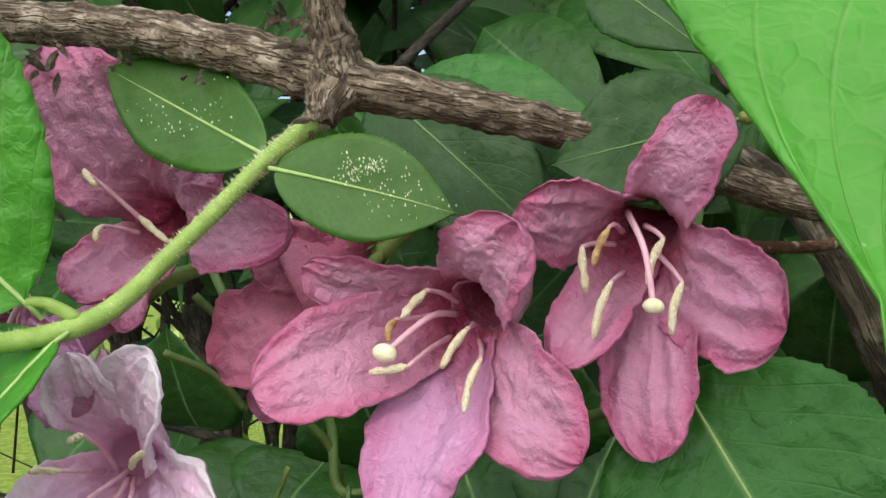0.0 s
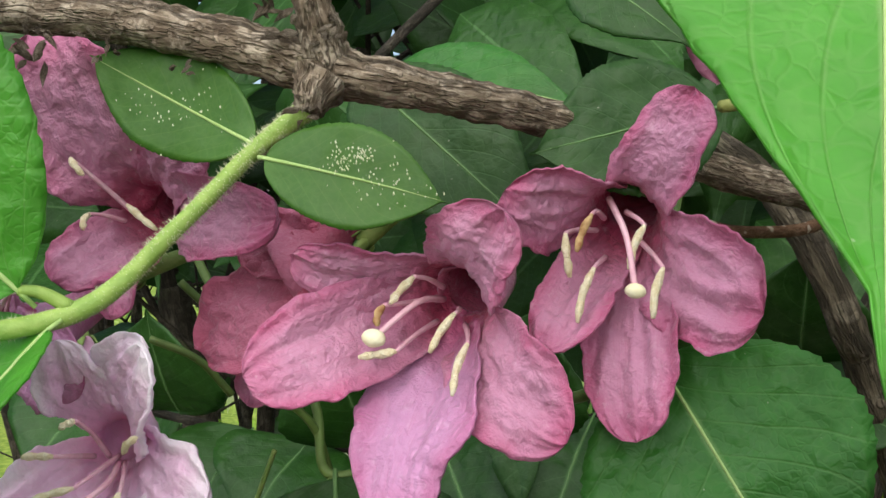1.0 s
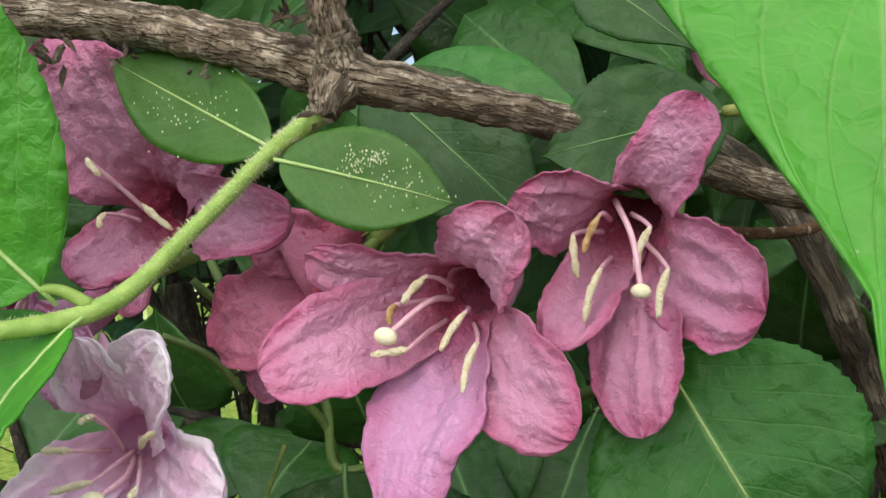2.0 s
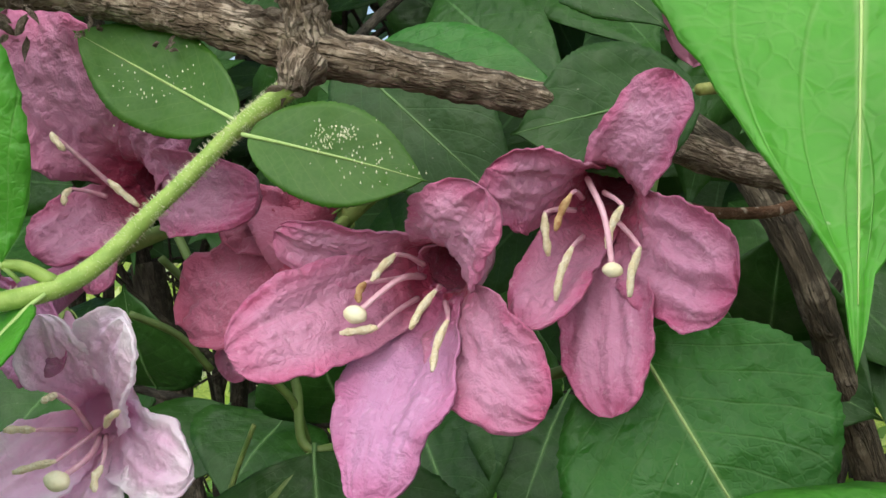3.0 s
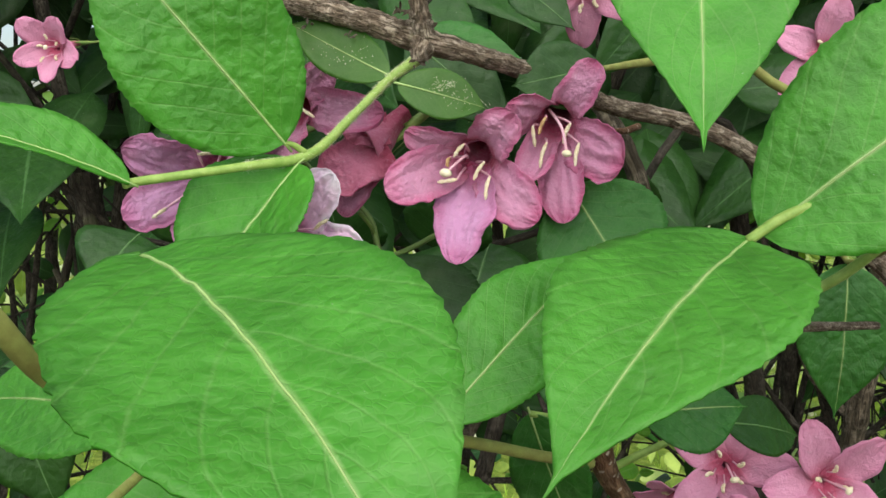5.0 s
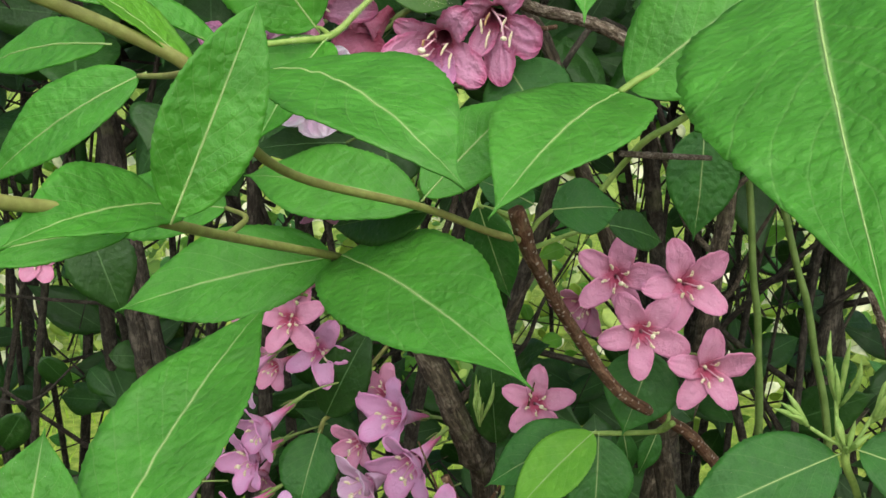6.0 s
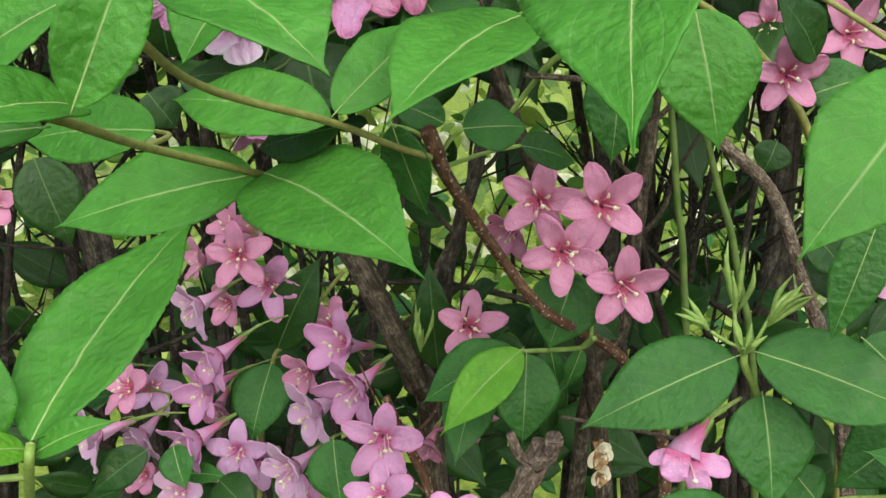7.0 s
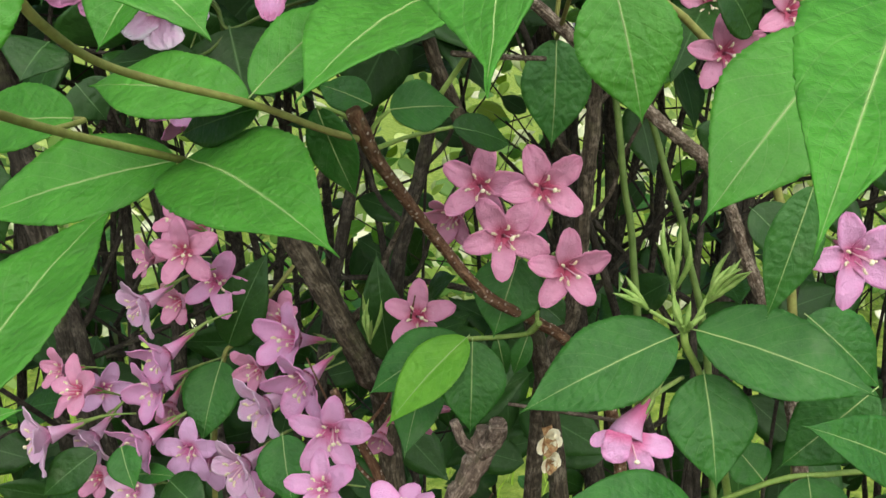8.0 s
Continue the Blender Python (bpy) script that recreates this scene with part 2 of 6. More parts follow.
def ground_material():
    n = Nodes("soil_and_lawn")
    pos = n.coord("Object")
    s = n.tree.nodes.new("ShaderNodeSeparateXYZ")
    n.tree.links.new(pos, s.inputs[0])
    edge = n.math("ADD", s.outputs[1], n.math("MULTIPLY", n.noise(pos, 3.0, 4.0), 0.5))
    lawn = n.step(edge, 1.05, 1.35)
    soil = n.mix(n.step(n.noise(pos, 45.0, 6.0), 0.35, 0.7), rgb(0.035, 0.025, 0.017), rgb(0.12, 0.085, 0.055))
    grass = n.mix(n.step(n.noise(pos, 26.0, 6.0), 0.35, 0.7), rgb(0.16, 0.26, 0.03), rgb(0.34, 0.42, 0.07))
    n.set(n.mix(lawn, soil, grass), 0.95, 0.2)
    n.bump(n.noise(pos, 60.0, 6.0), 1.0, 0.02)
    return n.mat


def far_material():
    n = Nodes("leaf_far_sunlit")
    g = n.tree.nodes.new("ShaderNodeNewGeometry").outputs["Random Per Island"]
    # Yellow and cream leaves carry the sunlight beyond the hedge in their colour.
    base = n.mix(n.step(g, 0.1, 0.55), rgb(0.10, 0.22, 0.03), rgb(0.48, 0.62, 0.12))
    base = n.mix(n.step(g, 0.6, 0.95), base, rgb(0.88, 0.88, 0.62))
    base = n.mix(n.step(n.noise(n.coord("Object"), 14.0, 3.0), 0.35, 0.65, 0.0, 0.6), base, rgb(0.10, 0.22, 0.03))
    n.set(base, 0.5, 0.4)
    n.thin(base, 0.3)
    return n.mat


LEAF_FAR = far_material()
GROUND = ground_material()


# ---- building helpers ----
def unit(v):
    v = np.asarray(v, float)
    return v / max(np.linalg.norm(v), 1e-12)


def unit_rows(a):
    return a / np.maximum(np.linalg.norm(a, axis=1, keepdims=True), 1e-12)


def root(name, at, label, category, group=""):
    ob = new(name)
    ob.location = at
    ob.empty_display_size = 0.005
    return tagged(ob, label, category, group)


def origin_of(ob):
    while ob.parent:
        ob = ob.parent
    return np.array(ob.location)


def mesh_part(name, verts, faces, material, parent, label="", uvs=None, smooth=True):
    """Links one mesh under a thing or part; the places are those of the world."""
    data = bpy.data.meshes.new(name)
    verts = np.asarray(verts, float)
    if parent:
        verts = verts - origin_of(parent)
    data.from_pydata(verts.tolist(), [], faces)
    if uvs is not None:
        layer = data.uv_layers.new(name="UVMap")
        loops = np.zeros(len(data.loops), int)
        data.loops.foreach_get("vertex_index", loops)
        layer.data.foreach_set("uv", np.asarray(uvs, float)[loops].ravel())
    data.polygons.foreach_set("use_smooth", [smooth] * len(data.polygons))
    data.materials.append(material)
    data.update()
    ob = new(name, data)
    ob.parent = parent
    return tagged(ob, label)


def bezier(p, u):
    p0, p1, p2, p3 = (np.asarray(q, float) for q in p)
    u = np.asarray(u)[:, None]
    at = (1 - u) ** 3 * p0 + 3 * (1 - u) ** 2 * u * p1 + 3 * (1 - u) * u**2 * p2 + u**3 * p3
    way = 3 * (1 - u) ** 2 * (p1 - p0) + 6 * (1 - u) * u * (p2 - p1) + 3 * u**2 * (p3 - p2)
    return at, unit_rows(way)


def spline(points, per=8):
    """A smooth line through the points."""
    p = np.asarray(points, float)
    p = np.vstack([2 * p[0] - p[1], p, 2 * p[-1] - p[-2]])
    out = []
    for k in range(1, len(p) - 2):
        for s in np.linspace(0, 1, per, endpoint=False):
            a, b, c, d = p[k - 1 : k + 3]
            out.append(0.5 * (2 * b + (c - a) * s + (2 * a - 5 * b + 4 * c - d) * s * s + (3 * b - a - 3 * c + d) * s**3))
    out.append(p[-2])
    return np.array(out)


def rough_at(points, size, seed):
    """Noise between about -1 and 1 at each place, of lumps of that size."""
    shift = Vector((seed * 3.17, seed * 1.91, seed * 2.63))
    return np.array([noise.noise(Vector(q) / size + shift) for q in points])


def tube_mesh(line, radii, sides=10, lumps=0.0, grain=0.002, seed=0, caps=True, flute=0.0):
    """Places, faces and UVs of a round stem along a line."""
    line, n = np.asarray(line, float), len(line)
    radii = np.interp(np.linspace(0, 1, n), np.linspace(0, 1, len(radii)), radii)
    way = unit_rows(np.gradient(line, axis=0))
    side = unit(np.cross(way[0], (0.31, 0.52, 0.79)))
    rings, uvs, run = [], [], 0.0
    turn = np.linspace(0, 2 * math.pi, sides, endpoint=False)
    for k in range(n):
        side = unit(side - way[k] * (side @ way[k]))
        other = np.cross(way[k], side)
        r = radii[k] * (1 + flute * np.cos(5 * turn))
        rings.append(line[k] + r[:, None] * (np.cos(turn)[:, None] * side + np.sin(turn)[:, None] * other))
        run += np.linalg.norm(line[k] - line[k - 1]) if k else 0.0
        uvs += [(run / max(radii.mean() * 6.3, 1e-6), j / sides) for j in range(sides)]
    verts = np.vstack(rings)
    if lumps:
        core = np.repeat(line, sides, axis=0)
        push = rough_at(verts, grain, seed) * 0.65 + rough_at(verts, grain * 0.35, seed + 5) * 0.35
        verts = core + (verts - core) * (1 + lumps * push[:, None])
    faces = [(k * sides + j, k * sides + (j + 1) % sides, (k + 1) * sides + (j + 1) % sides, (k + 1) * sides + j) for k in range(n - 1) for j in range(sides)]
    if caps:
        faces += [tuple(range(sides))[::-1], tuple((n - 1) * sides + j for j in range(sides))]
    return verts, faces, uvs


def stem(name, points, radii, material, parent, label="", sides=10, per=8, lumps=0.0, grain=0.002, seed=0):
    v, f, uv = tube_mesh(spline(points, per), radii, sides, lumps, grain, seed)
    return mesh_part(name, v, f, material, parent, label, uv)


def leaf_outline(u, peak, point):
    """Half width along a leaf: a rounded foot, the widest place at peak, and a drawn-out tip."""
    u = np.clip(u, 0, 1)
    foot = (1 - (1 - np.minimum(u / peak, 1)) ** 2.0) ** 0.62
    s = np.clip((u - peak) / (1 - peak), 0, 1)
    body = (1 - np.minimum(s / 0.94, 1) ** 1.75) ** (0.85 + 0.75 * point)
    return foot * np.maximum(body, 0.16 * (1 - s) ** 0.7)


def petal_outline(u, root_width, blunt=2.4):
    s = np.clip(u / 0.52, 0, 1)
    w = root_width + (1 - root_width) * s * s * (3 - 2 * s)
    end = np.clip((u - 0.5) / 0.5, 0, 1)
    return w * np.sqrt(np.clip(1 - end**blunt, 0, 1))


def blade_mesh(ctrl, width, face, face_end=None, outline=None, fold=0.0, cup=0.0, ruffle=0.0, lump=0.0, vein=0.0, veins=8, teeth=0.0, nu=40, nv=12, thick=0.0003, seed=0, twist=0.0, crease=0.0, ragged=0.0, cup_end=None):
    """Places, faces and UVs of a leaf or petal: a midline, an outline, and relief along the veins."""
    u, v = np.linspace(0, 1, nu + 1), np.linspace(-1, 1, nv + 1)
    at, way = bezier(ctrl, u)
    face = np.asarray(face, float)
    face_end = face if face_end is None else np.asarray(face_end, float)
    facing = face + (face_end - face) * u[:, None]
    side = unit_rows(np.cross(way, facing))
    up = np.cross(side, way)
    if twist:
        a = (u * twist)[:, None]
        side, up = side * np.cos(a) + up * np.sin(a), up * np.cos(a) - side * np.sin(a)
    half = outline(u) * width / 2
    if teeth:
        saw = (u * nu / 2.0) % 1.0
    rows = []
    uvs = []
    rnd = random.Random(seed)
    ph = [rnd.uniform(0, 6.28) for _ in range(4)]
    for k in range(nu + 1):
        w = np.full(nv + 1, half[k])
        if teeth and 2 < k < nu - 2:
            w[0] *= 1 + teeth * saw[k] + 0.25 * teeth * math.sin(k * 1.7 + ph[0])
            w[-1] *= 1 + teeth * saw[k] + 0.25 * teeth * math.sin(k * 2.3 + ph[1])
        if ragged:
            w = w * np.where(v > 0, 1 + ragged * noise.noise(Vector((u[k] * 7, seed * 1.3, 0.5))) + ragged * 0.5 * noise.noise(Vector((u[k] * 21, seed * 1.3, 3.5))), 1 + ragged * noise.noise(Vector((u[k] * 7, seed * 1.7, 7.5))) + ragged * 0.5 * noise.noise(Vector((u[k] * 21, seed * 1.7, 9.5))))
        a = np.abs(v)
        h = half[k] * (fold * a + (cup if cup_end is None else cup + (cup_end - cup) * u[k]) * v * v)
        h = h + width * ruffle * a**2 * (math.sin(u[k] * 17 + ph[0]) * (v > 0) + math.sin(u[k] * 15 + ph[1]) * (v < 0) + 0.5 * np.sin(v * 5 + u[k] * 9 + ph[2]))
        if crease:
            h = h + crease * width * np.array([1 - 2.2 * abs(noise.noise(Vector((x * 1.9 + seed, u[k] * 1.5, 0.3 * seed)))) + 0.6 * (0.5 - abs(noise.noise(Vector((x * 4.1, u[k] * 3.3 + seed, 0.7 * seed))))) for x in v]) * min(1.0, 3 * u[k])
        if vein:
            q = u[k] * veins - 2.6 * a
            d = np.abs(q - np.floor(q) - 0.5)
            h = h + vein * (np.abs(np.cos(d * math.pi)) - 0.5 * np.exp(-((a / 0.1) ** 2))) * (1 - u[k] ** 4)
        rows.append(at[k] + np.outer(v * w, side[k]) + np.outer(h, up[k]))
        uvs += [(u[k], 0.5 + 0.5 * x) for x in v]
    top = np.vstack(rows)
    normal = np.repeat(up, nv + 1, axis=0)
    if lump:
        top = top + normal * (rough_at(top, width * 0.22, seed) * lump * width + rough_at(top, width * 0.08, seed + 9) * 0.6 * lump * width + ((0.5 - np.abs(rough_at(top, width * 0.06, seed + 4))) * 0.9 * lump * width + rough_at(top, width * 0.025, seed + 6) * 0.35 * lump * width if nv > 20 else 0.0))[:, None]
    m, c = len(top), nv + 1
    low = top - normal * thick
    verts = np.vstack([top, low])
    faces = []
    for k in range(nu):
        for j in range(nv):
            a, b, d, e = k * c + j, k * c + j + 1, (k + 1) * c + j + 1, (k + 1) * c + j
            faces += [(a, b, d, e), (m + a, m + e, m + d, m + b)]
    for k in range(nu):
        faces += [(k * c, (k + 1) * c, m + (k + 1) * c, m + k * c), (k * c + nv, m + k * c + nv, m + (k + 1) * c + nv, (k + 1) * c + nv)]
    for j in range(nv):
        faces += [(j, m + j, m + j + 1, j + 1), (nu * c + j, nu * c + j + 1, m + nu * c + j + 1, m + nu * c + j)]
    return verts, faces, uvs + uvs, (top.reshape(nu + 1, c, 3)[:, nv // 2], up)


TOWARDS = (0.0, -0.9, 0.5)


def leaf(parent, base, tip, width, material=None, face=TOWARDS, arch=0.08, fold=0.18, peak=0.42, point=0.55, droop=0.0, detail=2, label="", seed=None, cup=0.0, rib=True, twist=0.0, ruffle=0.012):
    """One leaf of a shoot with its midrib. arch: how far it bows towards its upper face, of its length."""
    material = material or LEAF_NEAR
    base, tip = np.asarray(base, float), np.asarray(tip, float)
    seed = int(abs(base[0] * 7919 + tip[2] * 104729 + tip[0] * 3301) * 10) % 1000 if seed is None else seed
    span = np.linalg.norm(tip - base)
    up = unit(np.asarray(face, float) - unit(tip - base) * np.dot(face, unit(tip - base)))
    c1 = base + (tip - base) * 0.33 + up * arch * span * 1.33
    c2 = base + (tip - base) * 0.67 + up * arch * span * 1.33 - np.array((0, 0, droop * span))
    nu, nv = ((16, 6), (36, 10), (64, 16))[detail]
    v, f, uv, (mid, ups) = blade_mesh((base, c1, c2, tip), width, face, outline=lambda q: leaf_outline(q, peak, point), fold=fold, cup=cup, ruffle=ruffle, lump=0.012,
                                      vein=width * ((0.002 if material is LEAF_SMALL else 0.0042) if detail else 0.0), teeth=0.035 if detail else 0.02, nu=nu, nv=nv, thick=0.0003, seed=seed, twist=twist)
    ob = mesh_part("leaf", v, f, material, parent, label, uv)
    if rib and detail:
        keep = slice(0, int(len(mid) * 0.98))
        line = mid[keep] + ups[keep] * 0.00005
        line = np.vstack([line[0] - unit(line[1] - line[0]) * span * 0.04, line])
        r = max(width * 0.0062, 0.00016)
        rv, rf, ruv = tube_mesh(line, [r * 1.35, r, r * 0.8, r * 0.45, r * 0.1], 6)
        mesh_part("midrib", rv, rf, RIB_SHADED if material is LEAF_SHADED else RIB, ob, "green raised midrib" if material is LEAF_SHADED else "pale raised midrib", ruv)
    return ob


def anther_mesh(a, b, r, seed=0):
    line = spline([a, (np.asarray(a) + b) / 2 + unit(np.cross(np.subtract(b, a), (0.3, 0.2, 0.9))) * r * 0.8, b], 5)
    return tube_mesh(line, [r * 0.5, r, r * 1.1, r * 0.85, r * 1.05, r * 0.45], 10, 0.45, r * 1.2, seed)


def stamen(parent, start, bend, a, b, r=0.00038, material=None):
    """A filament from start by bend to a, which carries an anther from a to b."""
    bend = (np.asarray(start, float) * 0.5 + np.asarray(a, float) * 0.5) * 0.8 + np.asarray(bend, float) * 0.2
    v, f, uv = tube_mesh(spline([start, bend, a], 6), [0.00032, 0.00026, 0.0002], 6)
    ob = mesh_part("stamen", v, f, FILAMENT, parent, "", uv)
    v, f, uv = anther_mesh(np.asarray(a, float), np.asarray(b, float), r, int(abs(a[0]) * 1e5) % 97)
    mesh_part("anther", v, f, material or ANTHER, ob, "cream pollen-covered anther", uv)
    return ob


def ball_mesh(at, r, squash=(1, 1, 1), sides=12, rings=8, lumps=0.15, seed=0):
    v, f = [], []
    for k in range(rings + 1):
        p = math.pi * k / rings
        for j in range(sides):
            q = 2 * math.pi * j / sides
            v.append((math.sin(p) * math.cos(q) * squash[0], math.sin(p) * math.sin(q) * squash[1], math.cos(p) * squash[2]))
    v = np.array(v) * r
    v = v * (1 + lumps * rough_at(v, r * 0.9, seed))[:, None] + at
    for k in range(rings):
        for j in range(sides):
            f.append((k * sides + j, k * sides + (j + 1) % sides, (k + 1) * sides + (j + 1) % sides, (k + 1) * sides + j))
    return v, f


def pistil(parent, start, bend, end, r=0.0009):
    v, f, uv = tube_mesh(spline([start, bend, end], 6), [0.00035, 0.0003, 0.0003], 6)
    ob = mesh_part("pistil", v, f, FILAMENT, parent, "", uv)
    v, f = ball_mesh(np.asarray(end, float), r, (1.1, 0.9, 0.8))
    mesh_part("stigma", v, f, STIGMA, ob, "round cream stigma")
    return ob


def corolla_tube(parent, base, throat, axis, r0, r1, material, flare=1.9):
    """The funnel of a flower, open at the mouth, with an inner wall."""
    base, throat = np.asarray(base, float), np.asarray(throat, float)
    span = np.linalg.norm(throat - base)
    at, _ = bezier((base, base + (throat - base) * 0.4, throat - unit(axis) * span * 0.35, throat), np.linspace(0, 1, 15))
    rr = r0 + (r1 - r0) * np.linspace(0, 1, 15) ** flare
    line = np.vstack([at, at[::-1]])
    n = len(line)
    radii = np.concatenate([rr, (rr * 0.93)[::-1]])
    way = unit_rows(np.gradient(at, axis=0))
    way = np.vstack([way, way[::-1]])
    side = unit(np.cross(way[0], (0.31, 0.52, 0.79)))
    turn = np.linspace(0, 2 * math.pi, 20, endpoint=False)
    verts, uvs, faces = [], [], []
    for k in range(n):
        side = unit(side - way[k] * (side @ way[k]))
        other = np.cross(way[k], side)
        r = radii[k] * (1 + 0.07 * np.cos(5 * turn + 0.6))
        verts.append(line[k] + r[:, None] * (np.cos(turn)[:, None] * side + np.sin(turn)[:, None] * other))
        along = (k if k < 15 else 29 - k) / 14
        uvs += [((0.45 if k < 15 else 0.2) * along, (j * 5 / 20) % 1.0) for j in range(20)]
    verts = np.vstack(verts)
    for k in range(n - 1):
        faces += [(k * 20 + j, k * 20 + (j + 1) % 20, (k + 1) * 20 + (j + 1) % 20, (k + 1) * 20 + j) for j in range(20)]
    verts = verts + unit_rows(verts - np.repeat(line, 20, axis=0)) * (rough_at(verts, r1 * 0.5, 3) * r1 * 0.05)[:, None]
    return mesh_part("corolla_tube", verts, faces, material, parent, "", uvs)


def petal(parent, base, tip, width, out, material, bow=0.5, tilt=0.0, face=None, seed=0, detail=2, ruffle=0.05, cup=0.12, blunt=2.0, root_width=0.65, lump=0.04, curl=0.0, label=""):
    """A petal from the mouth of the tube. out: the way that the tube opens; the petal starts along it and bends to its tip."""
    base, tip, out = np.asarray(base, float), np.asarray(tip, float), unit(out)
    span = np.linalg.norm(tip - base)
    c1 = base + out * span * 0.38 * bow + (tip - base) * 0.2
    c2 = base + (tip - base) * 0.68 + out * span * (0.22 * bow + curl)
    face = unit(out) if face is None else np.asarray(face, float)
    nu, nv = ((10, 6), (16, 10), (44, 26))[detail]
    v, f, uv, _ = blade_mesh((base, c1, c2, tip), width, face, outline=lambda q: petal_outline(q, root_width, blunt), cup=cup, ruffle=ruffle, lump=lump if detail else 0.0, nu=nu, nv=nv, thick=0.00035, seed=seed, twist=tilt, crease=(0.03, 0.035, 0.055)[detail], ragged=(0.0, 0.08, 0.10)[detail])
    return mesh_part("petal", v, f, material, parent, label, uv)


def crown(parent, centre, axis, r, material, tips, detail=2):
    """The petals of a trumpet, which line its funnel and spread at the mouth. tips: place, width, bluntness, seed, and where it differs the face and material."""
    centre, axis = np.asarray(centre, float), unit(axis)
    nu, nv = ((10, 6), (18, 10), (60, 40))[detail]
    for tip, width, blunt, seed, *more in tips:
        d = np.subtract(tip, centre)
        d = unit(d - axis * (d @ axis))
        tip = np.asarray(tip, float)
        foot = centre - axis * r * (1.25 if detail == 2 else 0.62) + d * r * (0.42 if detail == 2 else 0.10)
        c1 = centre - axis * r * 0.25 + d * r * 0.72
        c2 = centre + (tip - centre) * 0.62 + axis * r * 0.22
        face = axis * 0.8 - d * 0.6
        last = more[0] if more and more[0] is not None else axis - d * 0.1
        v, f, uv, _ = blade_mesh((foot, c1, c2, tip), width, face, last, outline=lambda q: petal_outline(q, min(0.92, r * 0.86 / width), blunt), cup=0.5, cup_end=-0.04, ruffle=(0.02, 0.03, 0.035)[detail], lump=(0.0, 0.035, 0.035)[detail],
                                 nu=nu, nv=nv, thick=0.00035, seed=seed, crease=(0.02, 0.035, 0.052)[detail], ragged=(0.0, 0.08, 0.14)[detail])
        mesh_part("petal", v, f, more[1] if len(more) > 1 else material, parent, "", uv)


def calyx(parent, base, way, size=1.0):
    """The ovary and five narrow sepals at the foot of a flower."""
    base, way = np.asarray(base, float), unit(way)
    v, f, uv = tube_mesh(spline([base - way * 0.011 * size, base - way * 0.005 * size, base], 4), [0.0007 * size, 0.0010 * size, 0.0013 * size], 8)
    ob = mesh_part("calyx", v, f, SEPAL, parent, "green calyx with narrow sepals", uv)
    a = unit(np.cross(way, (0.2, 0.9, 0.3)))
    b = np.cross(way, a)
    for k in range(5):
        d = a * math.cos(k * 1.2566) + b * math.sin(k * 1.2566)
        foot = base - way * 0.001 + d * 0.0011 * size
        v, f, uv, _ = blade_mesh((foot, foot + d * 0.001, foot + way * 0.004 * size + d * 0.001, foot + way * 0.0075 * size + d * 0.0016 * size), 0.0014 * size, d, outline=lambda q: leaf_outline(q, 0.35, 0.2), nu=6, nv=2, thick=0.0002)
        mesh_part("sepal", v, f, SEPAL, ob, "", uv)
    return ob


def generic_flower(label, material, seed, openness=1.0, at=(0, 0, 0)):
    """A five-lobed trumpet flower about the origin; its mouth looks along +z."""
    rnd = random.Random(seed)
    top = root("flower", at, label, "flower", "weigela flowers")
    z = np.array((0, 0, 1.0))
    corolla_tube(top, (0.001, 0.001, -0.0165), (0, 0, -0.0032), z, 0.0010, 0.0036, material, 1.7)
    tips = []
    for k in range(5):
        a = k * 2 * math.pi / 5 + rnd.uniform(-0.14, 0.14)
        d = np.array((math.cos(a), math.sin(a), 0))
        reach = rnd.uniform(0.0150, 0.0182) * (0.55 + 0.45 * openness)
        lift = rnd.uniform(-0.0025, 0.0025) + 0.0015 + 0.011 * (1 - openness)
        tips.append((d * reach + z * lift, rnd.uniform(0.0086, 0.0106), rnd.uniform(1.6, 2.3), seed * 10 + k, z * 0.9 - d * 0.45 * (1 - openness) + np.array((rnd.uniform(-0.35, 0.35), rnd.uniform(-0.35, 0.35), 0))))
    crown(top, (0, 0, 0), z, 0.0062, material, tips, 1)
    for k in range(5):
        a = k * 2 * math.pi / 5 + 0.6 + rnd.uniform(-0.2, 0.2)
        d = np.array((math.cos(a), math.sin(a), 0))
        p = d * 0.0032 + z * rnd.uniform(0.000, 0.004)
        stamen(top, d * 0.0012 - z * 0.010, d * 0.0024 - z * 0.004, p, p + d * 0.0020 + z * 0.0014, 0.00050)
    pistil(top, (0, 0, -0.012), (0.0006, 0, -0.002), (0.0016, -0.0016, 0.0066), 0.0009)
    calyx(top, (0.001, 0.001, -0.0160), z, 0.8)
    stem("pedicel", [(0.001, 0.001, -0.0225), (0.002, 0.0, -0.029), (0.005, -0.002, -0.036)], [0.0006, 0.0004, 0.0004], SEPAL, top, per=5, sides=6)
    return top


def facing(at, way, roll=0.0, size=1.0):
    """The pose of a flower at a place whose mouth looks along a way."""
    q = Vector(way).to_track_quat("Z", "Y").to_matrix().to_4x4()
    return Matrix.Translation(at) @ q @ Matrix.Rotation(radians(roll), 4, "Z") @ Matrix.Scale(size, 4)


# ---- the ground ----
def build_ground():
    n = 60
    xs = np.sign(np.linspace(-1, 1, n)) * np.abs(np.linspace(-1, 1, n)) ** 3 * 400
    v = [(x, y, 0.05 * noise.noise(Vector((x * 0.4, y * 0.4, 0))) * min(1, 30 / (1 + abs(x) + abs(y)))) for y in xs for x in xs]
    f = [(j * n + i, j * n + i + 1, (j + 1) * n + i + 1, (j + 1) * n + i) for j in range(n - 1) for i in range(n - 1)]
    return tagged(mesh_part("ground", v, f, GROUND, None), "bare soil under the shrub and lawn beyond", "ground", "", "structure")


build_ground()

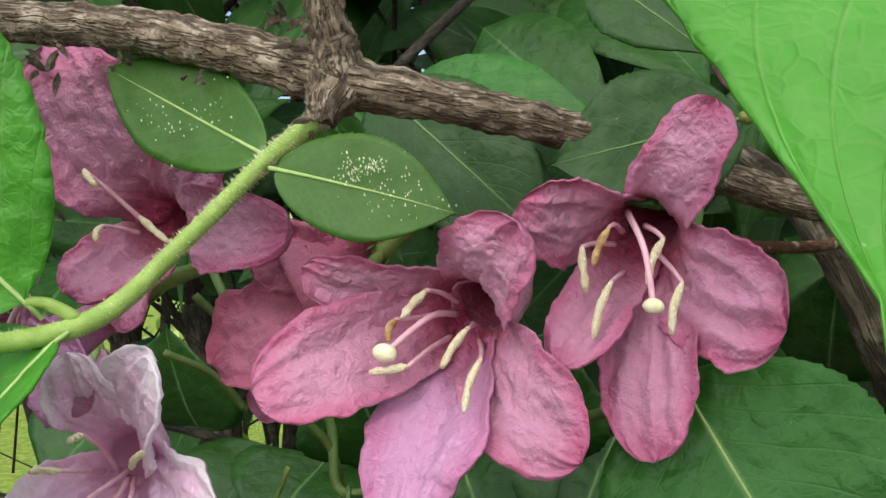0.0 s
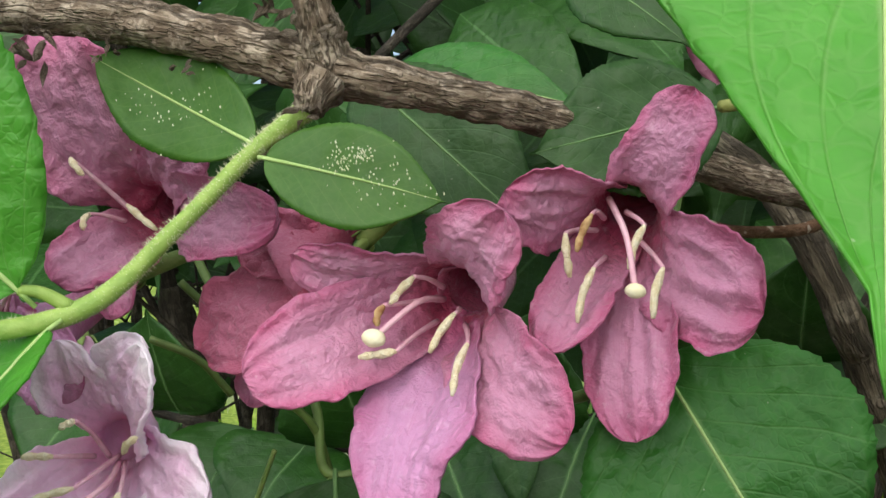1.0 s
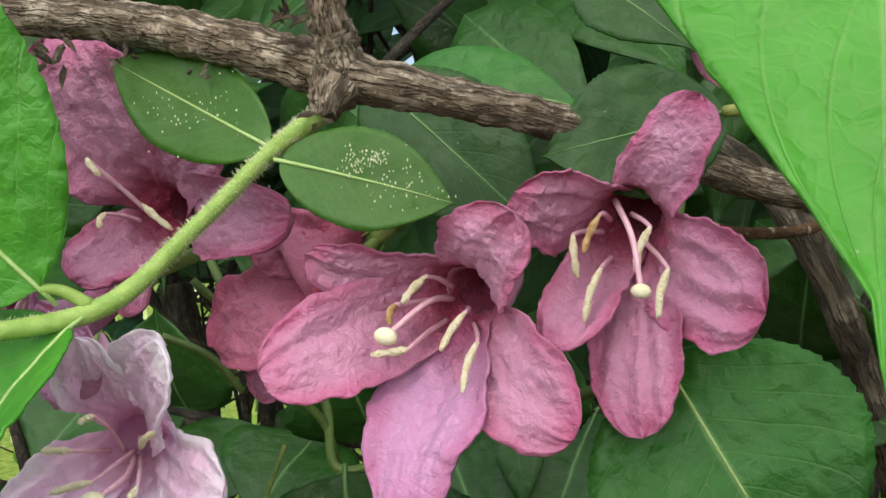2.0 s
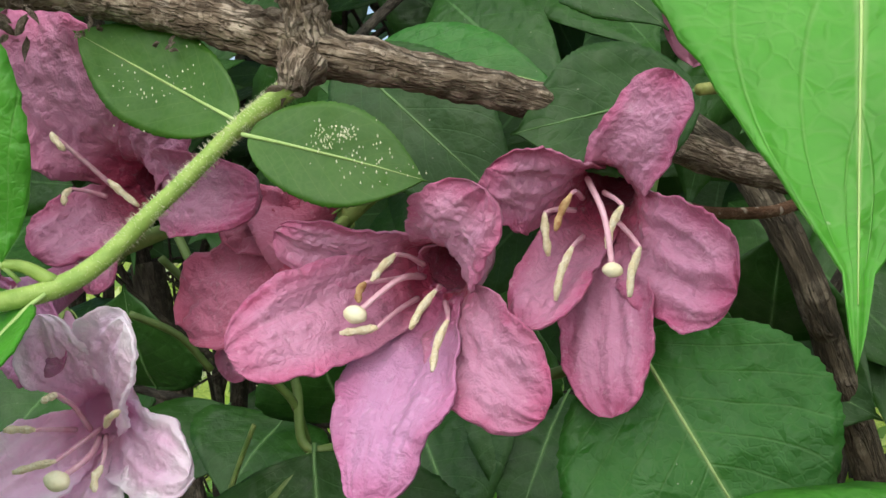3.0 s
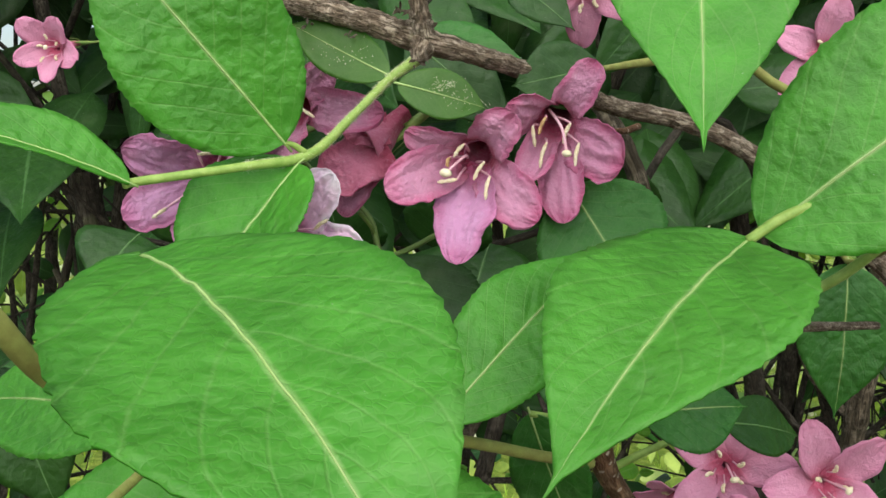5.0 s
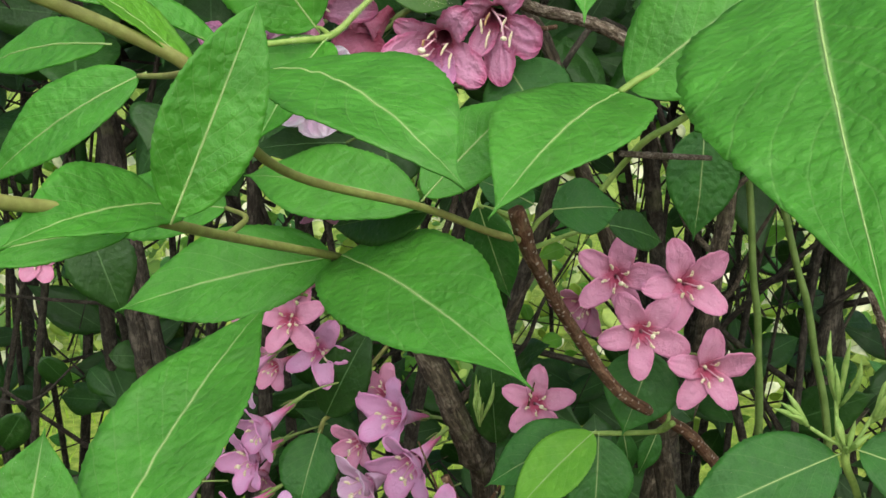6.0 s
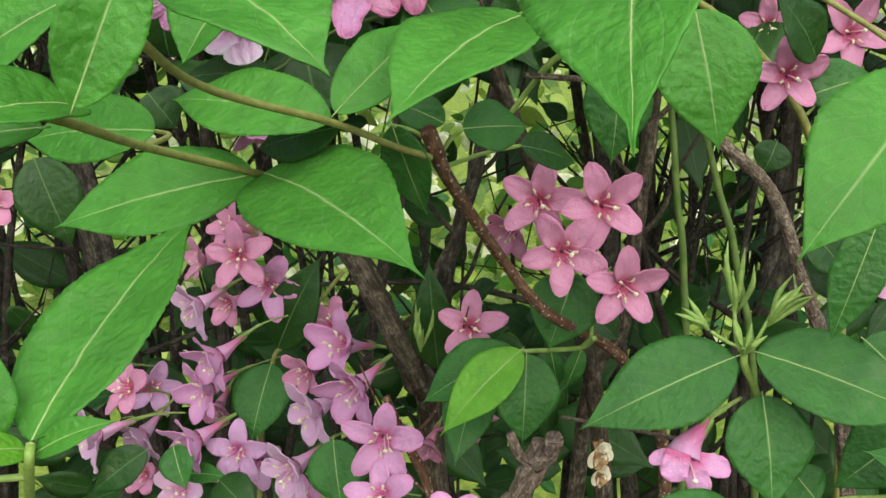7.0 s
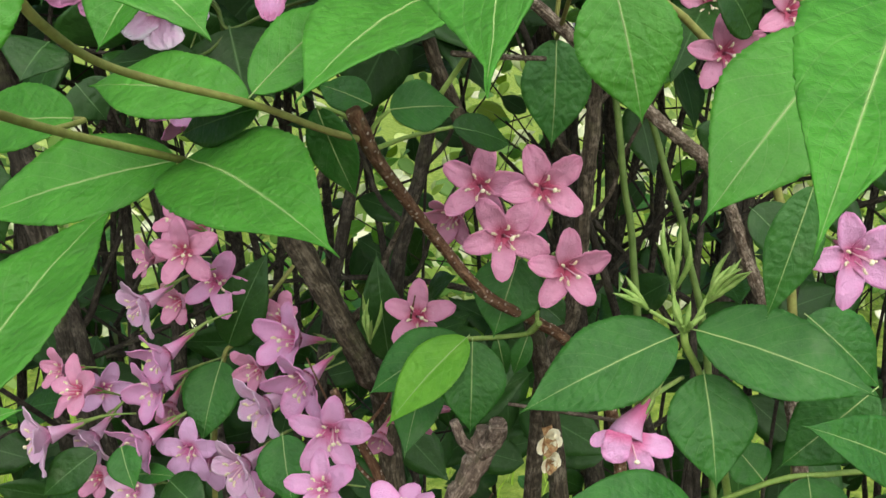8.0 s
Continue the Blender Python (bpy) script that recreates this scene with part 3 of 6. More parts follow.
# ---- the old flowering branch and the green shoot on it ----
branch = root("branch", (-0.0072, 0.0030, 1.0252), "gnarled grey-brown woody branch with peeling bark", "branch")
stem("wood", [(-0.0665, 0.0000, 1.0529), (-0.0606, -0.0010, 1.0375), (-0.0422, -0.0010, 1.0338), (-0.0265, 0.0000, 1.0314), (-0.0153, 0.0010, 1.0285), (-0.0055, 0.0030, 1.0253), (0.0036, 0.0070, 1.0230), (0.0137, 0.0160, 1.0204),
              (0.0316, 0.0320, 1.0140), (0.0678, 0.0400, 1.0014), (0.1286, 0.0450, 0.9473), (0.1518, 0.0550, 0.9260), (0.1682, 0.0600, 0.8887), (0.1892, 0.0700, 0.8355), (0.2025, 0.0800, 0.7304), (0.20, 0.10, 0.55), (0.21, 0.12, -0.03)],
     [0.0022, 0.0022, 0.0021, 0.0022, 0.0023, 0.0026, 0.0020, 0.0019, 0.0019, 0.0021, 0.0023, 0.0024, 0.0026, 0.003, 0.0032, 0.004, 0.005], BARK, branch, sides=36, per=34, lumps=0.30, grain=0.0022, seed=2)
stem("spur", [(-0.0050, 0.0030, 1.0246), (-0.0053, 0.0020, 1.0282), (-0.0055, 0.0010, 1.0311), (-0.0061, 0.0010, 1.0351), (-0.0093, 0.0040, 1.0420)], [0.0025, 0.0022, 0.0018, 0.0019, 0.0014], BARK, branch, sides=20, per=14, lumps=0.35, grain=0.0014, seed=5)
stem("knot", [(-0.0046, 0.0005, 1.0240), (-0.0051, -0.0005, 1.0222), (-0.0054, -0.0010, 1.0207)], [0.0024, 0.0020, 0.0012], BARK, branch, sides=16, per=8, lumps=0.5, grain=0.0012, seed=8)


def bark_shreds():
    """Loose strips and scales that stand off the bark."""
    rnd = random.Random(4)
    spots = [((-0.0049, -0.0010, 1.0214), 9, 0.0016), ((-0.0337, -0.0022, 1.0288), 12, 0.0022), ((-0.0076, -0.0010, 1.0295), 9, 0.0018), ((-0.0037, 0.0000, 1.0284), 8, 0.0016), ((-0.0181, -0.0015, 1.0264), 6, 0.0012), ((-0.0265, -0.0020, 1.0283), 8, 0.0014)]
    for at, count, size in spots:
        for k in range(count):
            a = np.array(at) + np.array([rnd.uniform(-1, 1) for _ in range(3)]) * 0.0014
            d = unit((rnd.uniform(-1, 1), rnd.uniform(-1, 0.1), rnd.uniform(-1, 0.6))) * size * rnd.uniform(0.6, 1.4)
            v, f, uv, _ = blade_mesh((a, a + d * 0.4, a + d * 0.7 + np.array((0, 0, 0.0004)), a + d), size * rnd.uniform(0.25, 0.5), (0.2, -1, 0.3), outline=lambda q: leaf_outline(q, 0.4, 0.2), nu=6, nv=3, thick=0.0001, lump=0.15, seed=k)
            mesh_part("bark_scale", v, f, BARK, branch, "", uv)


bark_shreds()

shoot = root("leafy_shoot", (-0.0061, 0.0000, 1.0212), "hairy green shoot with paired oval leaves", "shoot")
shoot_line = [(-0.0053, 0.0000, 1.0217), (-0.0071, -0.0010, 1.0202), (-0.0109, -0.0020, 1.0173), (-0.0169, -0.0050, 1.0109), (-0.0244, -0.0100, 1.0035), (-0.0340, -0.0200, 1.0016), (-0.0498, -0.0280, 0.9993), (-0.0498, -0.0340, 0.9990)]
stem("stem", shoot_line, [0.0012, 0.0010, 0.00084, 0.00080, 0.0010, 0.0008, 0.0008, 0.0006], STEM_GREEN, shoot, sides=14, per=12, lumps=0.06, grain=0.002)


def hairs(parent, line, radius, count, seed):
    rnd = random.Random(seed)
    pts = spline(line, 20)
    v, f = [], []
    for _ in range(count):
        k = rnd.randrange(len(pts) - 1)
        a = pts[k] + (pts[k + 1] - pts[k]) * rnd.random()
        d = unit(np.cross(pts[k + 1] - pts[k], [rnd.uniform(-1, 1) for _ in range(3)]))
        s = unit(pts[k + 1] - pts[k]) * 0.00003
        o = np.cross(s, d)
        a = a + d * radius * 0.9
        e = a + d * rnd.uniform(0.0003, 0.0007) + s * rnd.uniform(-6, 6)
        i = len(v)
        v += [a + s, a - s + o, a - s - o, e]
        f += [(i, i + 1, i + 3), (i + 1, i + 2, i + 3), (i + 2, i, i + 3)]
    return tagged(mesh_part("hair", v, f, HAIR, parent, "fine pale hairs"), kind="stuff")


hairs(shoot, shoot_line[:6], 0.00085, 2600, 3)
leaf(shoot, (-0.0108, -0.0020, 1.0182), (-0.0304, 0.0010, 1.0283), 0.0106, LEAF_SMALL, (0.15, -1, 0.25), arch=-0.02, fold=0.05, peak=0.5, point=0.1, ruffle=0.01)
leaf(shoot, (-0.0090, -0.0030, 1.0167), (0.0077, -0.0010, 1.0121), 0.0096, LEAF_SMALL, (-0.1, -1, 0.35), arch=0.03, fold=0.12, peak=0.5, point=0.1, ruffle=0.01)
leaf(shoot, (-0.0282, -0.0135, 1.0056), (-0.0597, -0.0300, 1.0458), 0.031, LEAF_NEAR, (0.1, -1, 0.35), arch=0.05, fold=0.10, peak=0.42, point=0.4)
leaf(shoot, (-0.0257, -0.0125, 1.0019), (-0.0422, -0.0260, 0.9754), 0.028, LEAF_NEAR, (-0.40, -0.80, 0.42), arch=0.04, fold=0.35, peak=0.42, point=0.4)
leaf(shoot, (-0.0491, -0.0340, 0.9993), (-0.0802, -0.0500, 1.0103), 0.013, LEAF_NEAR, (0.1, -0.5, 0.9), arch=0.05, fold=0.5)
stem("petiole", [(-0.0249, -0.0105, 1.0037), (-0.0268, -0.0120, 1.0052), (-0.0282, -0.0135, 1.0056)], [0.0007, 0.0006, 0.0005], STEM_GREEN, shoot, sides=8, per=4)



def pollen(parent, spots, seed):
    """Scattered grains and threads that lie on a leaf."""
    rnd = random.Random(seed)
    v, f = [], []
    for at, count, spread in spots:
        for _ in range(count):
            a = np.array(at) + np.array((rnd.gauss(0, spread), rnd.uniform(-0.0002, 0.0001), rnd.gauss(0, spread * 0.6)))
            r = rnd.uniform(0.00004, 0.00011)
            i = len(v)
            v += [a + np.array(d) * r for d in ((1, 0, 0), (-1, 0, 0), (0, 1, 0), (0, -1, 0), (0, 0, 1 + rnd.random() * 2), (0, 0, -1))]
            f += [(i + p, i + q, i + w) for p, q, w in ((0, 2, 4), (2, 1, 4), (1, 3, 4), (3, 0, 4), (2, 0, 5), (1, 2, 5), (3, 1, 5), (0, 3, 5))]
    return tagged(mesh_part("pollen", v, f, HAIR, parent, "pale pollen grains"), kind="stuff")


pollen(shoot, (((-0.0010, -0.0035, 1.0163), 70, 0.0009), ((0.0009, -0.0035, 1.0165), 50, 0.0006), ((0.0024, -0.0032, 1.0136), 60, 0.0025), ((-0.0189, -0.0022, 1.0217), 50, 0.0030)), 5)

# ---- the large flowers on the old branch ----
def hero(at, label):
    return root("flower", at, label, "flower", "weigela flowers")


# the wide open flower
fa = hero((0.0034, 0.0080, 1.0018), "wide open faded rose-pink trumpet flower with crinkled petals")
AX = (-0.25, -0.9, -0.25)
corolla_tube(fa, (0.0055, 0.0280, 1.0104), np.subtract((0.0044, 0.0035, 1.0011), unit(AX) * 0.0064), AX, 0.0014, 0.0036, PETAL_ROSE, 1.3)
crown(fa, (0.0040, 0.0035, 1.0016), AX, 0.0064, PETAL_ROSE, (((-0.0114, -0.0040, 0.9966), 0.0104, 3.0, 11, (0.15, -0.9, 0.35)), ((0.0024, -0.0040, 0.9827), 0.0122, 1.4, 12, (-0.1, -0.9, 0.4), PETAL_PINK), ((0.0177, 0.0000, 0.9908), 0.0106, 2.6, 13, (0.0, -0.95, 0.3)),
                                                           ((0.0130, -0.0010, 1.0113), 0.0092, 3.6, 14, (-0.3, -0.9, -0.3)), ((-0.0079, 0.0000, 1.0079), 0.0074, 1.7, 15, (0.1, -0.9, -0.35))))
stamen(fa, (0.0038, 0.0090, 1.0039), (0.0038, 0.0040, 1.0062), (0.0033, 0.0020, 1.0054), (0.0014, 0.0005, 1.0030))
stamen(fa, (0.0032, 0.0090, 1.0028), (0.0016, 0.0030, 1.0026), (0.0006, 0.0010, 1.0028), (0.0003, 0.0000, 1.0010), material=ANTHER_BROWN)
stamen(fa, (0.0054, 0.0090, 1.0017), (0.0075, 0.0040, 1.0020), (0.0072, 0.0020, 1.0020), (0.0053, 0.0000, 0.9986))
stamen(fa, (0.0060, 0.0090, 1.0001), (0.0082, 0.0040, 0.9997), (0.0083, 0.0020, 0.9992), (0.0076, -0.0010, 0.9949))
stamen(fa, (0.0031, 0.0090, 1.0005), (0.0026, 0.0030, 1.0005), (0.0021, 0.0000, 0.9987), (-0.0017, 0.0000, 0.9981))
pistil(fa, (0.0035, 0.0100, 1.0026), (0.0032, 0.0030, 1.0029), (-0.0001, 0.0000, 0.9999), 0.0011)
calyx(fa, (0.0055, 0.0280, 1.0104), np.subtract((0.0041, 0.0065, 1.0021), (0.0055, 0.0280, 1.0104)))

# its neighbour
fb = hero((0.0197, 0.0140, 1.0085), "faded rose-pink trumpet flower with wilting crinkled petals")
BX = (-0.15, -0.85, -0.45)
corolla_tube(fb, (0.0247, 0.0340, 1.0176), np.subtract((0.0203, 0.0105, 1.0076), unit(BX) * 0.0064), BX, 0.0014, 0.0036, PETAL_DEEP, 1.3)
crown(fb, (0.0203, 0.0105, 1.0076), BX, 0.0064, PETAL_ROSE, (((0.0287, 0.0090, 1.0217), 0.0076, 5.0, 21, (-0.45, -0.85, -0.2)), ((0.0115, 0.0050, 1.0132), 0.0092, 3.0, 22, (0.25, -0.9, -0.25)), ((0.0341, 0.0070, 1.0013), 0.0110, 4.0, 23, (0.05, -0.95, 0.1)),
                                                           ((0.0230, 0.0060, 0.9899), 0.0096, 2.4, 24, (-0.1, -0.9, 0.3)), ((0.0150, 0.0045, 0.9982), 0.0072, 2.6, 25, (-0.3, -0.9, 0.2))))
stamen(fb, (0.0191, 0.0140, 1.0102), (0.0189, 0.0090, 1.0126), (0.0190, 0.0080, 1.0107), (0.0176, 0.0070, 1.0072), material=ANTHER_BROWN)
stamen(fb, (0.0183, 0.0140, 1.0090), (0.0157, 0.0090, 1.0100), (0.0164, 0.0080, 1.0089), (0.0169, 0.0070, 1.0048))
stamen(fb, (0.0213, 0.0140, 1.0107), (0.0240, 0.0090, 1.0100), (0.0238, 0.0080, 1.0095), (0.0224, 0.0070, 1.0055))
stamen(fb, (0.0191, 0.0140, 1.0063), (0.0194, 0.0090, 1.0063), (0.0192, 0.0070, 1.0057), (0.0179, 0.0050, 1.0008))
stamen(fb, (0.0224, 0.0140, 1.0080), (0.0251, 0.0090, 1.0064), (0.0255, 0.0070, 1.0056), (0.0247, 0.0050, 1.0012))
pistil(fb, (0.0198, 0.0130, 1.0121), (0.0221, 0.0080, 1.0085), (0.0231, 0.0060, 1.0036), 0.0009)
calyx(fb, (0.0247, 0.0340, 1.0176), np.subtract((0.0198, 0.0130, 1.0075), (0.0247, 0.0340, 1.0176)))

# the shaded one under the two small leaves
fc = hero((-0.0344, 0.0120, 1.0116), "shaded deep rose trumpet flower beside the green shoot")
CX = (-0.2, -0.9, -0.2)
corolla_tube(fc, (-0.0361, 0.0300, 1.0203), np.subtract((-0.0334, 0.0105, 1.0114), unit(CX) * 0.0060), CX, 0.0014, 0.0034, PETAL_ROSE, 1.3)
crown(fc, (-0.0334, 0.0105, 1.0114), CX, 0.0060, PETAL_ROSE, (((-0.0438, 0.0090, 1.0325), 0.0150, 3.6, 31, (0.2, -0.95, -0.1)), ((-0.0129, 0.0070, 1.0113), 0.0092, 3.0, 32, (0.0, -0.95, 0.2)), ((-0.0327, 0.0070, 1.0009), 0.0082, 2.6, 33), ((-0.0391, 0.0050, 1.0051), 0.0086, 2.6, 34, None, PETAL_ROSE), ((-0.0241, 0.0120, 1.0211), 0.0080, 2.6, 35)))
stamen(fc, (-0.0346, 0.0130, 1.0127), (-0.0379, 0.0090, 1.0178), (-0.0387, 0.0080, 1.0186), (-0.0363, 0.0070, 1.0166))
stamen(fc, (-0.0339, 0.0130, 1.0121), (-0.0323, 0.0090, 1.0136), (-0.0316, 0.0080, 1.0132), (-0.0267, 0.0060, 1.0104))
stamen(fc, (-0.0354, 0.0130, 1.0115), (-0.0368, 0.0090, 1.0130), (-0.0365, 0.0080, 1.0124), (-0.0359, 0.0060, 1.0107))
calyx(fc, (-0.0361, 0.0300, 1.0203), np.subtract((-0.0340, 0.0120, 1.0112), (-0.0361, 0.0300, 1.0203)))

# one that hangs behind, seen from its back
fe = hero((-0.0184, 0.0180, 0.9997), "deep rose trumpet flower seen from behind")
# Deep rose of its own, with shade put into the colour too.
corolla_tube(fe, (-0.0103, 0.0220, 1.0119), (-0.0180, 0.0180, 1.0050), (-0.8, -0.3, -0.4), 0.0018, 0.0058, PETAL_DEEP)
petal(fe, (-0.0133, 0.0155, 1.0048), (-0.0272, 0.0150, 0.9964), 0.0125, (-0.8, -0.3, -0.4), PETAL_DEEP, seed=41, face=(0.0, -0.9, 0.4), bow=0.3, root_width=0.9)
petal(fe, (-0.0134, 0.0175, 1.0082), (-0.0228, 0.0170, 1.0086), 0.0085, (-0.8, -0.3, -0.4), PETAL_DEEP, seed=42, face=(0.0, -0.9, 0.4), bow=0.3, root_width=0.9)
petal(fe, (-0.0165, 0.0175, 0.9998), (-0.0233, 0.0180, 0.9898), 0.0062, (-0.8, -0.3, -0.4), PETAL_ROSE, seed=43, face=(0.0, -0.9, 0.4), bow=0.3, root_width=0.9)
calyx(fe, (-0.0102, 0.0220, 1.0083), (-0.8, -0.1, -0.6))

# the pale fresh one
fd = hero((-0.0334, 0.0040, 0.9874), "fresh pale lilac trumpet flower with whitish lobes")
DX = (0.15, -0.85, 0.0)
corolla_tube(fd, (-0.0489, 0.0220, 0.9959), np.subtract((-0.0313, 0.0005, 0.9875), unit(DX) * 0.0060), DX, 0.0014, 0.0034, PETAL_PALE, 1.3)
crown(fd, (-0.0313, 0.0005, 0.9875), DX, 0.0060, PETAL_PALE, (((-0.0203, -0.0060, 0.9996), 0.0104, 3.6, 51, (-0.1, -0.9, 0.4)), ((-0.0150, -0.0050, 0.9851), 0.0082, 3.4, 52, (0.0, -0.85, 0.5)), ((-0.0272, -0.0060, 0.9753), 0.0122, 4.0, 53, (0.0, -0.8, 0.6)),
                                                             ((-0.0397, -0.0060, 0.9794), 0.0098, 3.6, 54, (0.1, -0.8, 0.5)), ((-0.0326, -0.0030, 0.9999), 0.0080, 3.0, 55, (0.1, -0.9, 0.4))))
stamen(fd, (-0.0323, 0.0040, 0.9867), (-0.0290, -0.0030, 0.9929), (-0.0294, -0.0050, 0.9923), (-0.0305, -0.0060, 0.9917))
stamen(fd, (-0.0342, 0.0040, 0.9866), (-0.0317, -0.0030, 0.9884), (-0.0321, -0.0050, 0.9887), (-0.0342, -0.0070, 0.9890))
stamen(fd, (-0.0311, 0.0040, 0.9868), (-0.0280, -0.0040, 0.9870), (-0.0291, -0.0060, 0.9860), (-0.0326, -0.0080, 0.9852))
stamen(fd, (-0.0304, 0.0040, 0.9861), (-0.0254, -0.0030, 0.9859), (-0.0247, -0.0050, 0.9855), (-0.0242, -0.0070, 0.9836))
stamen(fd, (-0.0303, 0.0040, 0.9882), (-0.0256, -0.0030, 0.9891), (-0.0248, -0.0040, 0.9891), (-0.0218, -0.0060, 0.9912))
pistil(fd, (-0.0311, 0.0040, 0.9861), (-0.0275, -0.0030, 0.9858), (-0.0268, -0.0090, 0.9850), 0.0012)
calyx(fd, (-0.0489, 0.0220, 0.9959), np.subtract((-0.0322, 0.0020, 0.9875), (-0.0489, 0.0220, 0.9959)))

# the pink one behind the shoot's leaves
ff = hero((-0.0484, 0.0040, 0.9986), "bright pink trumpet flower half hidden behind leaves")
FX = (-0.35, -0.85, -0.1)
corolla_tube(ff, (-0.0379, 0.0180, 1.0052), np.subtract((-0.0469, 0.0020, 0.9984), unit(FX) * 0.0062), FX, 0.0014, 0.0035, PETAL_PINK, 1.3)
crown(ff, (-0.0469, 0.0020, 0.9984), FX, 0.0062, PETAL_PINK, (((-0.0628, -0.0020, 1.0045), 0.0098, 2.8, 61), ((-0.0626, -0.0030, 0.9904), 0.0098, 2.8, 62), ((-0.0509, -0.0030, 0.9852), 0.0098, 2.8, 63), ((-0.0305, -0.0010, 0.9968), 0.0104, 2.8, 64), ((-0.0402, 0.0020, 1.0117), 0.0098, 2.8, 65)))
stamen(ff, (-0.0473, 0.0060, 0.9988), (-0.0430, -0.0010, 1.0038), (-0.0433, -0.0020, 1.0037), (-0.0477, -0.0030, 1.0032))
stamen(ff, (-0.0473, 0.0060, 0.9988), (-0.0401, -0.0010, 1.0047), (-0.0387, -0.0020, 1.0053), (-0.0360, -0.0030, 1.0048))
stamen(ff, (-0.0483, 0.0060, 0.9983), (-0.0486, -0.0010, 1.0050), (-0.0491, -0.0020, 1.0056), (-0.0496, -0.0030, 1.0072))
stamen(ff, (-0.0483, 0.0060, 0.9983), (-0.0530, -0.0010, 0.9935), (-0.0544, -0.0020, 0.9927), (-0.0569, -0.0030, 0.9908))
pistil(ff, (-0.0473, 0.0060, 0.9988), (-0.0425, 0.0000, 1.0019), (-0.0369, -0.0040, 1.0052), 0.0009)
calyx(ff, (-0.0379, 0.0180, 1.0052), (-0.7, -0.6, -0.3))


# ---- leaves behind the large flowers ----
# The darker leaf green here holds the shade behind the flowers.
twig = root("leafy_twig", (0.0329, 0.0180, 1.0214), "thin twig with broad leaves in shade-darkened green behind the flowers", "twig")
stem("stem", [(0.0646, 0.0600, 1.0267), (0.0417, 0.0300, 1.0227), (0.0306, 0.0135, 1.0204)], [0.001, 0.001, 0.0006], STEM_TAN, twig, per=10)
stem("stem", [(0.0024, 0.0450, 1.0480), (-0.0094, 0.0340, 1.0333), (-0.0096, 0.0220, 1.0271)], [0.0008, 0.0007, 0.0005], BARK_SHADED, twig, per=10)
stem("stem", [(0.0024, 0.0450, 1.0480), (0.0101, 0.0420, 1.0434), (0.0108, 0.0450, 1.0424)], [0.001, 0.0009, 0.0006], STEM_TAN, twig, per=10)
stem("stem", [(0.0024, 0.0450, 1.0480), (0.0300, 0.0550, 1.0508), (0.0646, 0.0600, 1.0267), (0.2, 0.12, 0.9), (0.22, 0.14, 0.4), (0.22, 0.14, -0.03)], [0.001, 0.001, 0.0012, 0.002, 0.003, 0.004], STEM_TAN, twig, per=10)
leaf(twig, (0.0303, 0.0195, 1.0209), (0.0120, 0.0130, 1.0168), 0.0150, LEAF_SHADED, (0.0, -1, 0.30), arch=0.0, fold=0.06, peak=0.48, point=0.3)
leaf(twig, (-0.0096, 0.0220, 1.0271), (0.0125, 0.0170, 1.0076), 0.0160, LEAF_SHADED, (0.2, -1, 0.35), arch=0.03, fold=0.1, peak=0.45, point=0.3)
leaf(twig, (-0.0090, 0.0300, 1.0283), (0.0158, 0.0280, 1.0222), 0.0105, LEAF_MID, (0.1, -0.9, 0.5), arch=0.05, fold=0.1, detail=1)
leaf(twig, (0.0108, 0.0450, 1.0424), (0.0258, 0.0400, 1.0301), 0.0120, LEAF_SHADED, (0.1, -0.9, 0.4), arch=0.05, fold=0.1, detail=1)

under = root("leafy_twig", (0.0232, 0.0160, 0.9979), "low twig with large leaves in shade-darkened green under the flowers", "twig")
stem("stem", [(0.0255, 0.0265, 1.0160), (0.0240, 0.0210, 1.0050), (0.0232, 0.0150, 0.9973), (0.0156, 0.0220, 0.9913), (-0.0005, 0.0280, 0.9867), (-0.0142, 0.0210, 0.9812), (-0.0193, 0.0260, 0.9897), (-0.0327, 0.0300, 0.9993), (-0.0423, 0.0340, 1.0132)], [0.0008, 0.0007, 0.0007, 0.0007, 0.0006, 0.0006, 0.0006, 0.0006, 0.0006], CANE_GREEN, under, per=10)
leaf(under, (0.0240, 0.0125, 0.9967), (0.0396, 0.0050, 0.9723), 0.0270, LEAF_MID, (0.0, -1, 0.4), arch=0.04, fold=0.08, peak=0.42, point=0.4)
leaf(under, (-0.0137, 0.0200, 0.9813), (-0.0079, 0.0120, 0.9564), 0.0350, LEAF_SHADED, (0.0, -1, 0.4), arch=0.04, fold=0.06, peak=0.40, point=0.4)
leaf(under, (-0.0226, 0.0100, 0.9728), (-0.0510, 0.0040, 0.9706), 0.0140, LEAF_SHADED, (0.0, -0.8, 0.7), arch=0.04, fold=0.1)
stem("petiole", [(-0.0140, 0.0210, 0.9811), (-0.0189, 0.0160, 0.9750), (-0.0226, 0.0100, 0.9728)], [0.0006, 0.0005, 0.0004], CANE_GREEN, under, per=6)
for k, (a, b) in enumerate((((-0.0356, 0.0240, 1.0038), (-0.0303, 0.0280, 0.9923)), ((-0.0403, 0.0240, 0.9966), (-0.0312, 0.0280, 0.9890)), ((-0.0201, 0.0200, 0.9906), (-0.0170, 0.0260, 0.9802)))):
    stem("petiole", [a, tuple((np.add(a, b)) / 2 + np.array((0.001, 0, 0.001))), b], [0.0005, 0.0005, 0.0005], CANE_GREEN, under, per=6)

